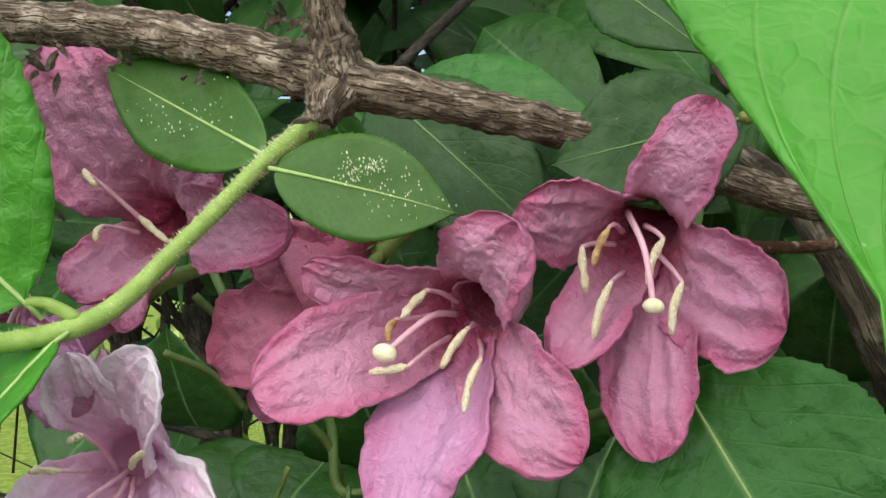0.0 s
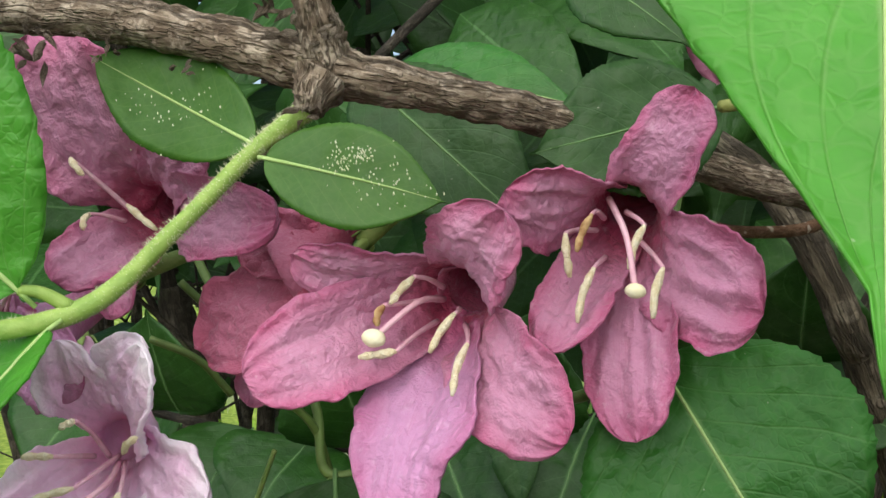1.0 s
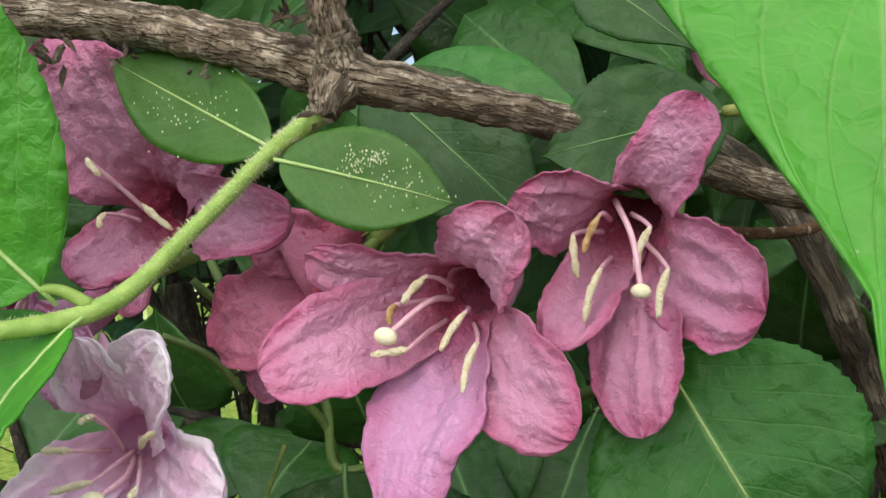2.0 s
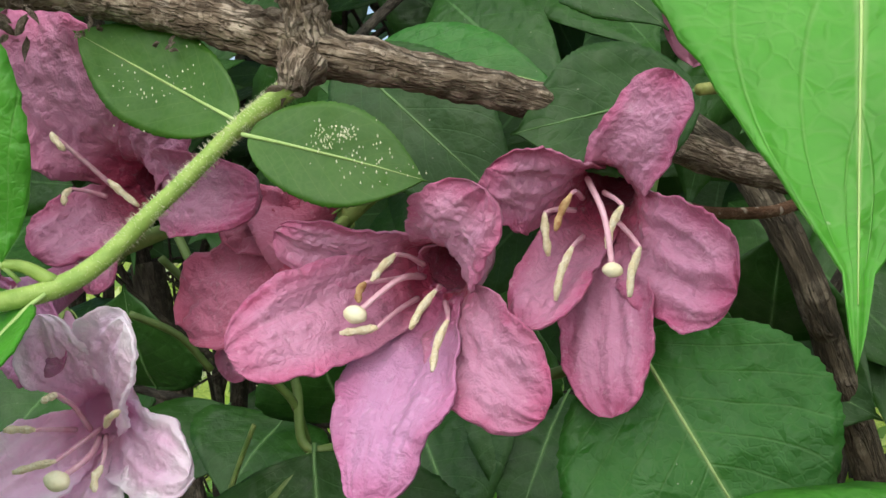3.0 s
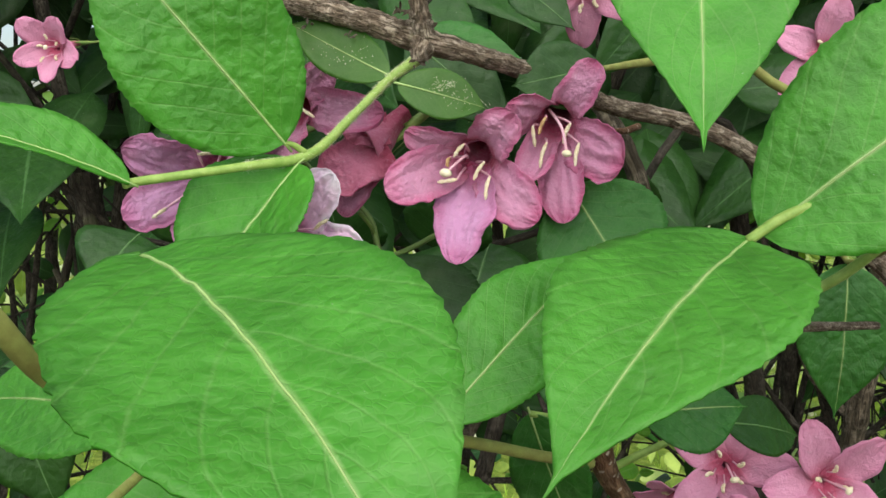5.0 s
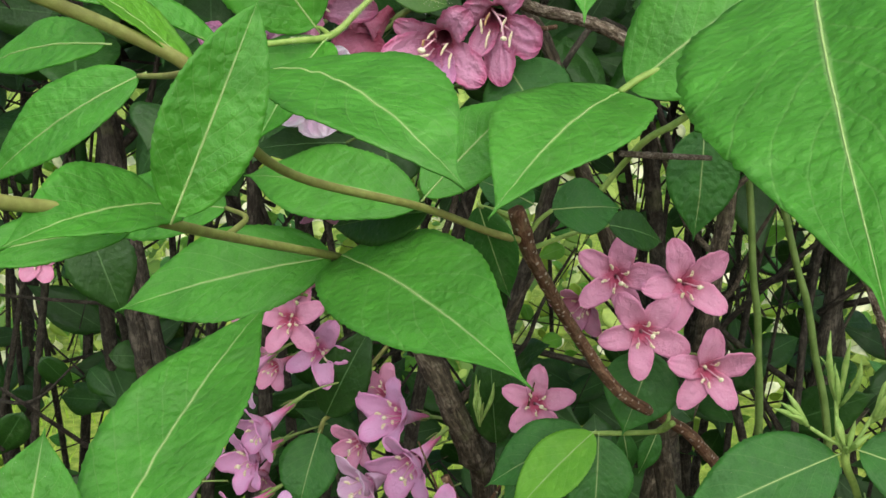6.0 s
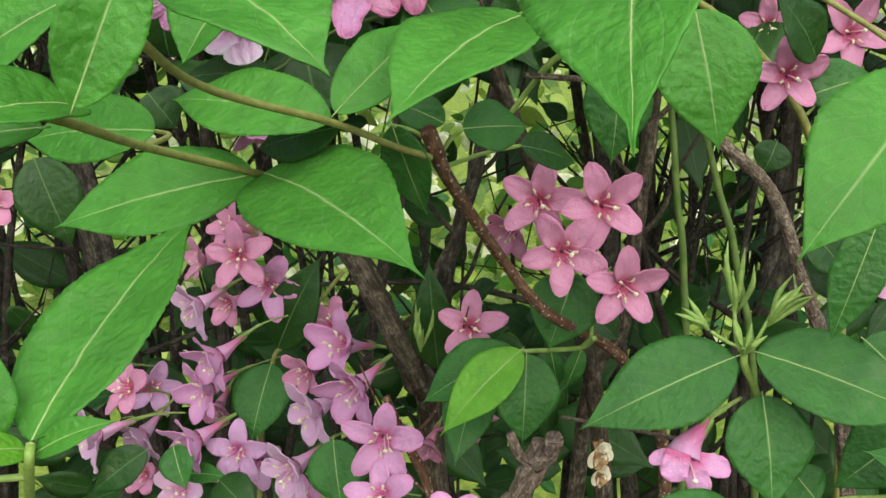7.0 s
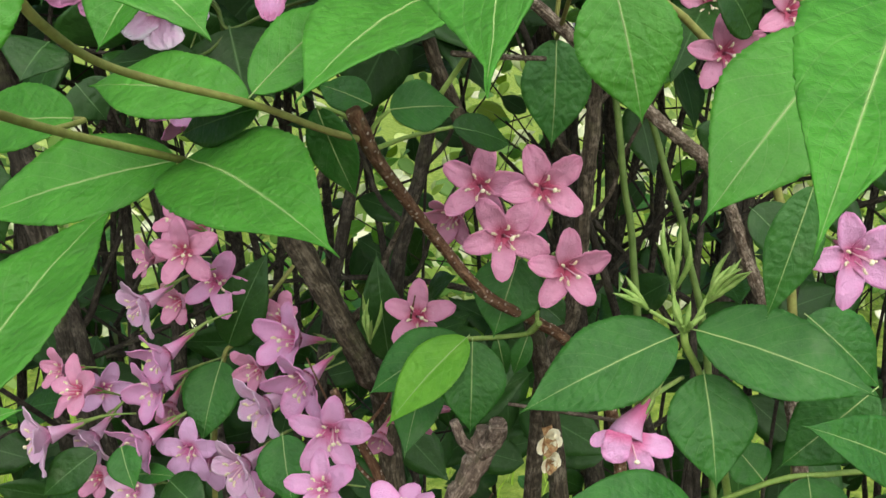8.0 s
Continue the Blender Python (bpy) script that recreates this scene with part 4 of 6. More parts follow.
shade = root("leafy_twig", (-0.0153, 0.0700, 0.9743), "twig inside the hedge with leaves in shade-darkened green", "twig")
stem("stem", [(-0.0990, 0.0850, 0.9777), (-0.0480, 0.0800, 0.9709), (-0.0167, 0.0750, 0.9732), (0.0076, 0.0800, 0.9773), (0.0374, 0.0850, 0.9835), (0.0899, 0.1100, 0.9744), (0.22, 0.2, 0.5), (0.22, 0.2, -0.03)], [0.0008, 0.0009, 0.0010, 0.0010, 0.0011, 0.0014, 0.003, 0.004], BARK_SHADED, shade, per=8)
for k, (a, z, w, mat) in enumerate((((-0.0448, 0.0780, 0.9715), (-0.0485, 0.0600, 0.9607), 0.026, LEAF_SHADED), ((-0.0186, 0.0740, 0.9728), (-0.0060, 0.0600, 0.9563), 0.030, LEAF_SHADED), ((0.0058, 0.0780, 0.9776), (0.0009, 0.0600, 0.9597), 0.026, LEAF_SHADED),
                                    ((0.0345, 0.0830, 0.9832), (0.0531, 0.0700, 0.9769), 0.026, LEAF_SHADED), ((-0.0724, 0.0800, 0.9758), (-0.0719, 0.0700, 0.9961), 0.028, LEAF_SHADED), ((-0.0332, 0.0780, 0.9719), (-0.0364, 0.0700, 0.9913), 0.026, LEAF_SHADED),
                                    ((0.0374, 0.0850, 0.9835), (0.0395, 0.0700, 1.0054), 0.026, LEAF_SHADED), ((-0.0929, 0.0840, 0.9780), (-0.1000, 0.0700, 0.9641), 0.026, LEAF_SHADED), ((0.0227, 0.0820, 0.9815), (0.0260, 0.0700, 1.0008), 0.024, LEAF_SHADED),
                                    ((-0.0063, 0.0760, 0.9755), (-0.0008, 0.0700, 0.9967), 0.024, LEAF_SHADED), ((-0.0576, 0.0800, 0.9728), (-0.0618, 0.0660, 0.9604), 0.022, LEAF_SHADED))):
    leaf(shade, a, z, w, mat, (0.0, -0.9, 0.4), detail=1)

# ---- foreground shoots ----
near_a = root("leafy_shoot", (0.0023, -0.0450, 0.9620), "arching tan-green shoot with fresh toothed leaves", "shoot")
stem("stem", [(-0.0709, -0.1450, 1.0137), (-0.0587, -0.1300, 1.0072), (-0.0466, -0.1180, 1.0011), (-0.0364, -0.1100, 0.9945), (-0.0306, -0.1000, 0.9822), (-0.0218, -0.0800, 0.9722), (0.0023, -0.0460, 0.9617), (0.0182, -0.0260, 0.9530), (0.0275, -0.0170, 0.9491)],
     [0.0011, 0.0012, 0.0012, 0.0013, 0.0011, 0.0010, 0.0010, 0.0010, 0.0011], STEM_TAN, near_a, sides=12, per=10, lumps=0.06)
leaf(near_a, (0.0014, -0.0450, 0.9623), (-0.0470, -0.0200, 0.9660), 0.0240, LEAF_NEAR, (-0.1, -0.7, 0.7), arch=0.05, fold=0.1, peak=0.5)
leaf(near_a, (0.0029, -0.0460, 0.9644), (0.0277, -0.0220, 0.9882), 0.0190, LEAF_NEAR, (0.0, -0.85, 0.5), arch=0.04, fold=0.1, peak=0.5, point=0.3)
leaf(near_a, (0.0035, -0.0420, 0.9603), (-0.0247, -0.0100, 0.9505), 0.0150, LEAF_SHADED, (0.0, -0.9, 0.3), arch=0.04, fold=0.1, detail=1)
leaf(near_a, (-0.0256, -0.0920, 0.9948), (0.0122, -0.1440, 0.9782), 0.0300, LEAF_NEAR, (0.05, -0.42, 0.90), arch=0.09, fold=0.10, peak=0.55, point=0.6)
leaf(near_a, (-0.0328, -0.1400, 0.9729), (-0.0197, -0.1360, 1.0064), 0.0152, LEAF_NEAR, (0.35, -0.88, 0.3), arch=0.03, fold=0.3, peak=0.42, point=0.0)
leaf(near_a, (-0.0372, -0.1040, 0.9935), (-0.0595, -0.1180, 1.0120), 0.0150, LEAF_LIME, (0.25, -0.35, 0.9), arch=0.06, fold=0.2, peak=0.5, point=0.3)
leaf(near_a, (-0.0498, -0.1180, 0.9991), (-0.0794, -0.1000, 0.9939), 0.0120, LEAF_NEAR, (-0.1, -0.8, 0.6), fold=0.1)
leaf(near_a, (-0.0644, -0.0520, 0.9926), (-0.1058, -0.0450, 0.9645), 0.0190, LEAF_NEAR, (-0.2, -0.85, 0.45), fold=0.15)
stem("petiole", [(-0.0364, -0.1100, 0.9945), (-0.0503, -0.0800, 0.9932), (-0.0644, -0.0520, 0.9926)], [0.0008, 0.0007, 0.0006], STEM_TAN, near_a, per=6)
leaf(near_a, (-0.0504, -0.1350, 1.0302), (-0.0486, -0.1300, 1.0065), 0.0165, LEAF_LIME, (0.3, -0.9, 0.3), fold=0.15)

near_b = root("leafy_shoot", (-0.0211, -0.0245, 0.9454), "straight reddish-tan shoot with broad fresh leaves", "shoot")
stem("stem", [(-0.0672, -0.1650, 0.9805), (-0.0548, -0.1430, 0.9747), (-0.0452, -0.1200, 0.9697), (-0.0398, -0.0750, 0.9588), (-0.0208, -0.0245, 0.9450)], [0.0012, 0.0012, 0.0012, 0.0011, 0.0011], STEM_TAN, near_b, sides=12, per=10, lumps=0.06)
leaf(near_b, (-0.0201, -0.0245, 0.9454), (0.0272, -0.0930, 0.9309), 0.0365, LEAF_NEAR, (-0.1, -0.62, 0.75), arch=0.07, fold=0.12, peak=0.45, point=0.6)
leaf(near_b, (-0.0224, -0.0260, 0.9452), (-0.0801, -0.0300, 0.9302), 0.0290, LEAF_NEAR, (0.1, -0.7, 0.7), arch=0.05, fold=0.12, peak=0.45)
leaf(near_b, (-0.0396, -0.1170, 0.9712), (-0.0563, -0.1500, 0.9689), 0.0190, LEAF_NEAR, (0.1, -0.70, 0.70), arch=0.08, fold=0.3)
leaf(near_b, (-0.0458, -0.1200, 0.9674), (-0.0791, -0.1250, 0.9605), 0.0130, LEAF_NEAR, (0.0, -0.6, 0.8), arch=0.05, fold=0.15)
leaf(near_b, (-0.0518, -0.0200, 0.9571), (-0.1005, 0.0050, 0.9515), 0.0240, LEAF_NEAR, (0.0, -0.8, 0.6), arch=0.05, fold=0.1)
stem("petiole", [(-0.0398, -0.0750, 0.9585), (-0.0413, -0.0450, 0.9583), (-0.0518, -0.0200, 0.9571)], [0.0008, 0.0007, 0.0006], STEM_TAN, near_b, per=6)

right_shoot = root("leafy_shoot", (0.0538, -0.0150, 0.9886), "green shoot with round fresh leaves and pale midribs", "shoot")
stem("stem", [(0.0530, -0.0190, 0.9896), (0.0614, -0.0180, 0.9947), (0.0783, -0.0180, 0.9998), (0.1002, -0.0200, 1.0135), (0.1260, -0.0200, 1.0285)], [0.0009, 0.0010, 0.0012, 0.0013, 0.0014], STEM_GREEN, right_shoot, per=10, sides=12)
stem("stem", [(0.1002, -0.0200, 1.0135), (0.0759, -0.0080, 0.9852), (0.0639, -0.0040, 0.9764), (0.0583, 0.0020, 0.9688), (0.0521, 0.0040, 0.9601)], [0.0011, 0.001, 0.0010, 0.0009, 0.0009], STEM_GREEN, right_shoot, per=10, sides=10)
leaf(right_shoot, (0.0530, -0.0190, 0.9896), (0.0174, -0.0780, 0.9640), 0.0370, LEAF_NEAR, (-0.25, -0.7, 0.66), arch=0.06, fold=0.14, peak=0.42, point=0.6)
leaf(right_shoot, (0.0555, -0.0180, 0.9905), (0.1238, -0.0100, 1.0414), 0.0400, LEAF_NEAR, (-0.1, -0.9, 0.4), arch=0.04, fold=0.1, peak=0.42)

top_leaf = root("leafy_twig", (0.0419, -0.0120, 1.0569), "twig with a hanging fresh green leaf with a pale tip", "twig")
stem("stem", [(0.0419, -0.0120, 1.0569), (0.0525, -0.0050, 1.0677), (0.0887, 0.0000, 1.0743), (0.1462, 0.0000, 1.0608), (0.26, 0.0, 0.9), (0.3, 0.0, 0.5), (0.3, 0.02, -0.03)], [0.0008, 0.001, 0.0011, 0.0013, 0.0015, 0.002, 0.003], STEM_GREEN, top_leaf, per=8)
leaf(top_leaf, (0.0425, -0.0120, 1.0569), (0.0387, -0.0580, 1.0056), 0.0335, LEAF_NEAR, (0.0, -0.95, 0.3), arch=0.04, fold=0.12, peak=0.42, point=0.35)

close_leaf = root("leafy_twig", (0.0748, -0.1020, 1.0142), "leaning twig with broad fresh yellow-green leaves", "twig")
stem("stem", [(0.0748, -0.1020, 1.0142), (0.0896, -0.0900, 1.0197), (0.1106, -0.0800, 1.0162), (0.19, -0.09, 0.90), (0.25, -0.06, 0.5), (0.26, 0.0, -0.03)], [0.0008, 0.0010, 0.0012, 0.0014, 0.002, 0.003], STEM_GREEN, close_leaf, per=8)
leaf(close_leaf, (0.0748, -0.1020, 1.0142), (0.0535, -0.2000, 0.9715), 0.0420, LEAF_NEAR, (-0.5, -0.3, 0.83), arch=0.05, fold=0.12, peak=0.42, point=0.6)
leaf(close_leaf, (0.1150, -0.1700, 0.9865), (0.0818, -0.2250, 0.9580), 0.0210, LEAF_NEAR, (-0.2, -0.75, 0.6), arch=0.05, fold=0.15, peak=0.42, point=0.5)
leaf(close_leaf, (0.1304, -0.1100, 0.9768), (0.0948, -0.1380, 0.9446), 0.0270, LEAF_NEAR, (-0.1, -0.8, 0.55), arch=0.05, fold=0.12, peak=0.45)
stem("petiole", [(0.1304, -0.1100, 0.9768), (0.1436, -0.1000, 0.9811), (0.18, -0.092, 0.95), (0.19, -0.09, 0.90)], [0.0006, 0.0008, 0.0009, 0.001], STEM_GREEN, close_leaf, per=6)
stem("petiole", [(0.1150, -0.1700, 0.9865), (0.1317, -0.1500, 0.9856), (0.185, -0.10, 0.97), (0.19, -0.09, 0.90)], [0.0006, 0.0008, 0.0009, 0.001], STEM_GREEN, close_leaf, per=6)

mid_leaf = root("leafy_twig", (0.0949, -0.0500, 0.9913), "twig with drooping mid-green leaves", "twig")
stem("stem", [(0.0945, -0.0520, 0.9912), (0.0916, -0.0300, 0.9997), (0.0957, 0.0660, 0.9756), (0.0993, 0.0700, 1.0011), (0.1113, 0.0700, 1.0281)], [0.0007, 0.0008, 0.0008, 0.0009, 0.001], STEM_TAN, mid_leaf, per=8)
leaf(mid_leaf, (0.0945, -0.0520, 0.9907), (0.1018, -0.0550, 0.9547), 0.0270, LEAF_NEAR, (0.0, -0.95, 0.35), arch=0.05, fold=0.12, peak=0.42)
leaf(mid_leaf, (0.0957, 0.0660, 0.9752), (0.0935, 0.0640, 0.9358), 0.0260, LEAF_MID, (0.1, -0.95, 0.35), arch=0.05, fold=0.12, peak=0.42)
leaf(mid_leaf, (0.1596, -0.0200, 0.9326), (0.1472, -0.0200, 0.8924), 0.0160, LEAF_MID, (-0.2, -0.9, 0.35), arch=0.05, fold=0.12)
stem("petiole", [(0.1596, -0.0200, 0.9326), (0.1694, -0.0100, 0.9462), (0.1751, 0.0000, 0.9757), (0.1113, 0.0700, 1.0281)], [0.0006, 0.0008, 0.001, 0.001], STEM_TAN, mid_leaf, per=8)

low_shoot = root("leafy_shoot", (-0.0603, -0.1040, 0.8961), "young shoot with a large glossy leaf and yellow-green tips", "shoot")
stem("stem", [(-0.0603, -0.1040, 0.8961), (-0.0614, -0.1040, 0.8881), (-0.0866, -0.0500, 0.8287), (-0.1028, -0.0300, 0.7388)], [0.0011, 0.0012, 0.0014, 0.0016], STEM_GREEN, low_shoot, per=8)
leaf(low_shoot, (-0.0603, -0.1040, 0.8964), (-0.0375, -0.0340, 0.9350), 0.0330, LEAF_NEAR, (-0.3, -0.85, 0.40), arch=0.05, fold=0.14, peak=0.42, point=0.6)
leaf(low_shoot, (-0.0616, -0.1040, 0.8946), (-0.0722, -0.1180, 0.8979), 0.0100, LEAF_LIME, (0.0, -0.7, 0.7), arch=0.08, fold=0.2)
leaf(low_shoot, (-0.0592, -0.1040, 0.8938), (-0.0393, -0.1080, 0.9030), 0.0080, LEAF_NEAR, (0.0, -0.7, 0.7), arch=0.08, fold=0.3)
leaf(low_shoot, (-0.0763, -0.1040, 0.8927), (-0.0734, -0.0950, 0.9216), 0.0220, LEAF_NEAR, (0.2, -0.9, 0.4), arch=0.05, fold=0.15)
stem("petiole", [(-0.0614, -0.1040, 0.8881), (-0.0705, -0.1040, 0.8879), (-0.0763, -0.1040, 0.8927)], [0.0009, 0.0008, 0.0006], STEM_GREEN, low_shoot, per=6)

# ---- the red-brown cane with pale lenticels ----
cane = root("cane", (0.0288, -0.0150, 0.9540), "red-brown cane with pale lenticels and a pruned top", "branch")
stem("wood", [(0.0267, -0.0180, 0.9574), (0.0290, -0.0140, 0.9507), (0.0332, -0.0040, 0.9402), (0.0497, 0.0280, 0.9109), (0.0680, 0.0500, 0.8847), (0.0883, 0.0660, 0.8694), (0.1031, 0.0780, 0.8559), (0.1232, 0.1000, 0.8216), (0.1330, 0.1200, 0.7371), (0.14, 0.16, 0.4), (0.15, 0.18, -0.03)],
     [0.0024, 0.0026, 0.0021, 0.0020, 0.0021, 0.0022, 0.0023, 0.0026, 0.003, 0.0038, 0.0045], BARK_RED, cane, sides=16, per=16, lumps=0.12, grain=0.003, seed=3)
leaf(cane, (0.0370, -0.0120, 0.9569), (0.0574, -0.0040, 0.9566), 0.0170, LEAF_MID, (0.0, -0.85, 0.5), arch=0.06, fold=0.12)
leaf(cane, (0.0557, 0.0100, 0.9495), (0.0760, 0.0300, 0.9411), 0.0130, LEAF_SHADED, (0.0, -0.85, 0.5), arch=0.06, fold=0.1)
leaf(cane, (0.0165, -0.0200, 0.9587), (0.0263, -0.0100, 0.9307), 0.0140, LEAF_MID, (-0.2, -0.9, 0.3), arch=0.06, fold=0.1)
leaf(cane, (0.0315, -0.0160, 0.9589), (0.0154, -0.0060, 0.9644), 0.0120, LEAF_MID, (0.0, -0.8, 0.5), arch=0.06, fold=0.1)
stem("petiole", [(0.0301, -0.0120, 0.9488), (0.0333, -0.0120, 0.9537), (0.0370, -0.0120, 0.9569)], [0.0008, 0.0007, 0.0006], STEM_GREEN, cane, per=6)
stem("petiole", [(0.0315, -0.0080, 0.9450), (0.0433, 0.0000, 0.9481), (0.0557, 0.0100, 0.9495)], [0.0008, 0.0007, 0.0006], STEM_GREEN, cane, per=6)
stem("petiole", [(0.0288, -0.0150, 0.9524), (0.0226, -0.0180, 0.9568), (0.0165, -0.0200, 0.9587)], [0.0008, 0.0007, 0.0006], STEM_GREEN, cane, per=6)

# ---- the budding shoot with four spreading leaves ----
bud_shoot = root("leafy_shoot", (0.1283, 0.0000, 0.8814), "budding shoot with four spreading dark green leaves", "shoot")
stem("stem", [(0.1287, 0.0000, 0.8888), (0.1283, 0.0000, 0.8804), (0.1339, 0.0040, 0.8695), (0.1397, 0.0100, 0.8545), (0.1538, 0.0300, 0.8078), (0.1648, 0.0500, 0.7253)], [0.0012, 0.0013, 0.0012, 0.0013, 0.0015, 0.0018], STEM_GREEN, bud_shoot, per=8)
leaf(bud_shoot, (0.1251, -0.0010, 0.8829), (0.0742, -0.0100, 0.8616), 0.0285, LEAF_MID, (0.1, -0.75, 0.65), arch=0.06, fold=0.1, peak=0.42, point=0.5)
leaf(bud_shoot, (0.1316, -0.0010, 0.8845), (0.1858, -0.0140, 0.8650), 0.0300, LEAF_MID, (-0.1, -0.75, 0.65), arch=0.06, fold=0.1, peak=0.42, point=0.5)
leaf(bud_shoot, (0.1343, -0.0020, 0.8701), (0.1360, -0.0140, 0.8357), 0.0285, LEAF_MID, (0.0, -0.9, 0.45), arch=0.06, fold=0.1, peak=0.42, point=0.6)


def bud_cluster(parent, at, up, count, spread, long, seed):
    """Slender pointed flower buds that rise together."""
    rnd = random.Random(seed)
    at = np.asarray(at, float)
    for k in range(count):
        d = unit(np.asarray(up, float) + np.array([rnd.uniform(-1, 1) * spread for _ in range(3)]))
        span = long * rnd.uniform(0.6, 1.1)
        base = at + d * rnd.uniform(0, 0.3) * span
        bend = np.array((rnd.uniform(-1, 1), rnd.uniform(-1, 1), 0.5)) * span * 0.12
        v, f, uv = tube_mesh(spline([base, base + d * span * 0.5 + bend, base + d * span], 4), [0.0005, 0.0008, 0.0010, 0.0006, 0.0001], 7)
        mesh_part("bud", v, f, BUD, parent, "", uv)


bud_cluster(bud_shoot, (0.1249, 0.0000, 0.8963), (-0.1, -0.1, 1), 8, 0.3, 0.018, 1)
bud_cluster(bud_shoot, (0.1169, 0.0000, 0.8910), (-0.8, -0.2, 0.7), 5, 0.3, 0.014, 2)
bud_cluster(bud_shoot, (0.1340, 0.0000, 0.8924), (0.7, -0.2, 1), 12, 0.35, 0.014, 3)
bud_cluster(bud_shoot, (0.1277, -0.0020, 0.8838), (0.0, -0.4, 0.8), 6, 0.7, 0.010, 4)
stem("pedicel", [(0.1286, 0.0000, 0.8851), (0.1233, 0.0000, 0.8871), (0.1169, 0.0000, 0.8910)], [0.0007, 0.0006, 0.0006], BUD, bud_shoot, per=5)
stem("pedicel", [(0.1286, 0.0000, 0.8851), (0.1311, 0.0000, 0.8869), (0.1348, 0.0000, 0.8942)], [0.0007, 0.0006, 0.0006], BUD, bud_shoot, per=5)
stem("pedicel", [(0.1286, 0.0000, 0.8832), (0.1256, 0.0000, 0.8870), (0.1239, 0.0000, 0.9000)], [0.0008, 0.0007, 0.0006], BUD, bud_shoot, per=5)

# the nodding half-closed flower under it
nod = hero((0.1140, 0.0000, 0.8512), "nodding half-closed bright pink trumpet flower")
NX = (-0.35, -0.35, -0.87)
corolla_tube(nod, (0.1155, -0.0090, 0.8648), (0.1075, -0.0110, 0.8534), NX, 0.0013, 0.0054, PETAL_CLEAR, 1.2)
petal(nod, (0.1035, -0.0150, 0.8559), (0.0958, -0.0150, 0.8530), 0.0052, (-0.8, -0.2, -0.3), PETAL_CLEAR, seed=71, face=(0.0, -0.6, 0.7), detail=1, bow=0.2)
petal(nod, (0.1047, -0.0160, 0.8568), (0.1024, -0.0180, 0.8475), 0.0088, NX, PETAL_CLEAR, seed=72, face=(-0.2, -1, 0.1), detail=1, bow=0.3, root_width=0.9)
petal(nod, (0.1094, -0.0140, 0.8527), (0.1143, -0.0150, 0.8406), 0.0080, NX, PETAL_CLEAR, seed=73, face=(0.2, -1, 0.1), detail=1, bow=0.3)
petal(nod, (0.1112, -0.0120, 0.8530), (0.1227, -0.0120, 0.8485), 0.0072, (0.6, -0.3, -0.5), PETAL_CLEAR, seed=74, face=(0.2, -0.9, 0.4), detail=1, bow=0.3)
petal(nod, (0.1103, -0.0060, 0.8517), (0.1110, -0.0050, 0.8426), 0.0080, NX, PETAL_CLEAR, seed=75, face=(0.0, -1, 0.1), detail=1, bow=0.2, root_width=0.9)
pistil(nod, (0.1089, -0.0120, 0.8532), (0.1094, -0.0160, 0.8502), (0.1099, -0.0180, 0.8477), 0.0009)
calyx(nod, (0.1155, -0.0090, 0.8648), (-0.5, 0.0, -0.85))
stem("pedicel", [(0.1162, -0.0090, 0.8659), (0.1206, -0.0060, 0.8670), (0.1285, 0.0020, 0.8678)], [0.0010, 0.0008, 0.0007], SEPAL, nod, per=5)

# leaves low in the hedge
low_right = root("leafy_shoot", (0.1648, 0.0000, 0.8319), "low shoot with overlapping toothed green leaves", "shoot")
stem("stem", [(0.1379, 0.0100, 0.8180), (0.1591, 0.0050, 0.8289), (0.1738, 0.0040, 0.8315), (0.2073, 0.0100, 0.8261), (0.2405, 0.0300, 0.7826), (0.22, 0.06, 0.5), (0.22, 0.07, -0.03)], [0.0008, 0.0010, 0.0010, 0.0011, 0.0013, 0.002, 0.003], STEM_GREEN, low_right, per=8)
leaf(low_right, (0.1933, 0.0060, 0.8603), (0.1635, 0.0100, 0.8316), 0.0260, LEAF_MID, (0.0, -0.85, 0.5), arch=0.05, fold=0.1)
leaf(low_right, (0.2046, -0.0100, 0.8371), (0.1552, -0.0300, 0.8633), 0.0220, LEAF_MID, (0.0, -0.8, 0.6), arch=0.05, fold=0.12)
leaf(low_right, (0.1278, -0.0200, 0.8318), (0.0835, -0.0300, 0.8408), 0.0200, LEAF_MID, (0.0, -0.7, 0.75), arch=0.1, fold=0.12)
leaf(low_right, (0.1561, 0.0020, 0.8313), (0.1461, 0.0080, 0.8431), 0.0160, LEAF_MID, (0.0, -0.85, 0.5), arch=0.05, fold=0.1, detail=1)
leaf(low_right, (0.1711, 0.0020, 0.8319), (0.1718, -0.0040, 0.8116), 0.0240, LEAF_MID, (0.0, -0.85, 0.5), arch=0.05, fold=0.1, detail=1)
leaf(low_right, (0.1790, 0.0300, 0.8791), (0.2066, 0.0300, 0.8514), 0.0260, LEAF_MID, (0.0, -0.85, 0.5), arch=0.05, fold=0.1, detail=1)

# ---- the shoot with a yellow-green leaf ----
trio = root("leafy_shoot", (0.0620, 0.0700, 0.8622), "shoot with a translucent yellow-green leaf among green ones", "shoot")
stem("stem", [(0.0584, 0.0670, 0.8628), (0.0629, 0.0700, 0.8622), (0.0734, 0.0700, 0.8626), (0.0849, 0.0650, 0.8653), (0.0881, 0.0550, 0.8721)], [0.0008, 0.0010, 0.0010, 0.0010, 0.0011], STEM_GREEN, trio, per=8)
leaf(trio, (0.0613, 0.0650, 0.8642), (0.0300, 0.0550, 0.8329), 0.0210, LEAF_LIME, (-0.2, -0.75, 0.6), arch=0.08, fold=0.15, peak=0.40)
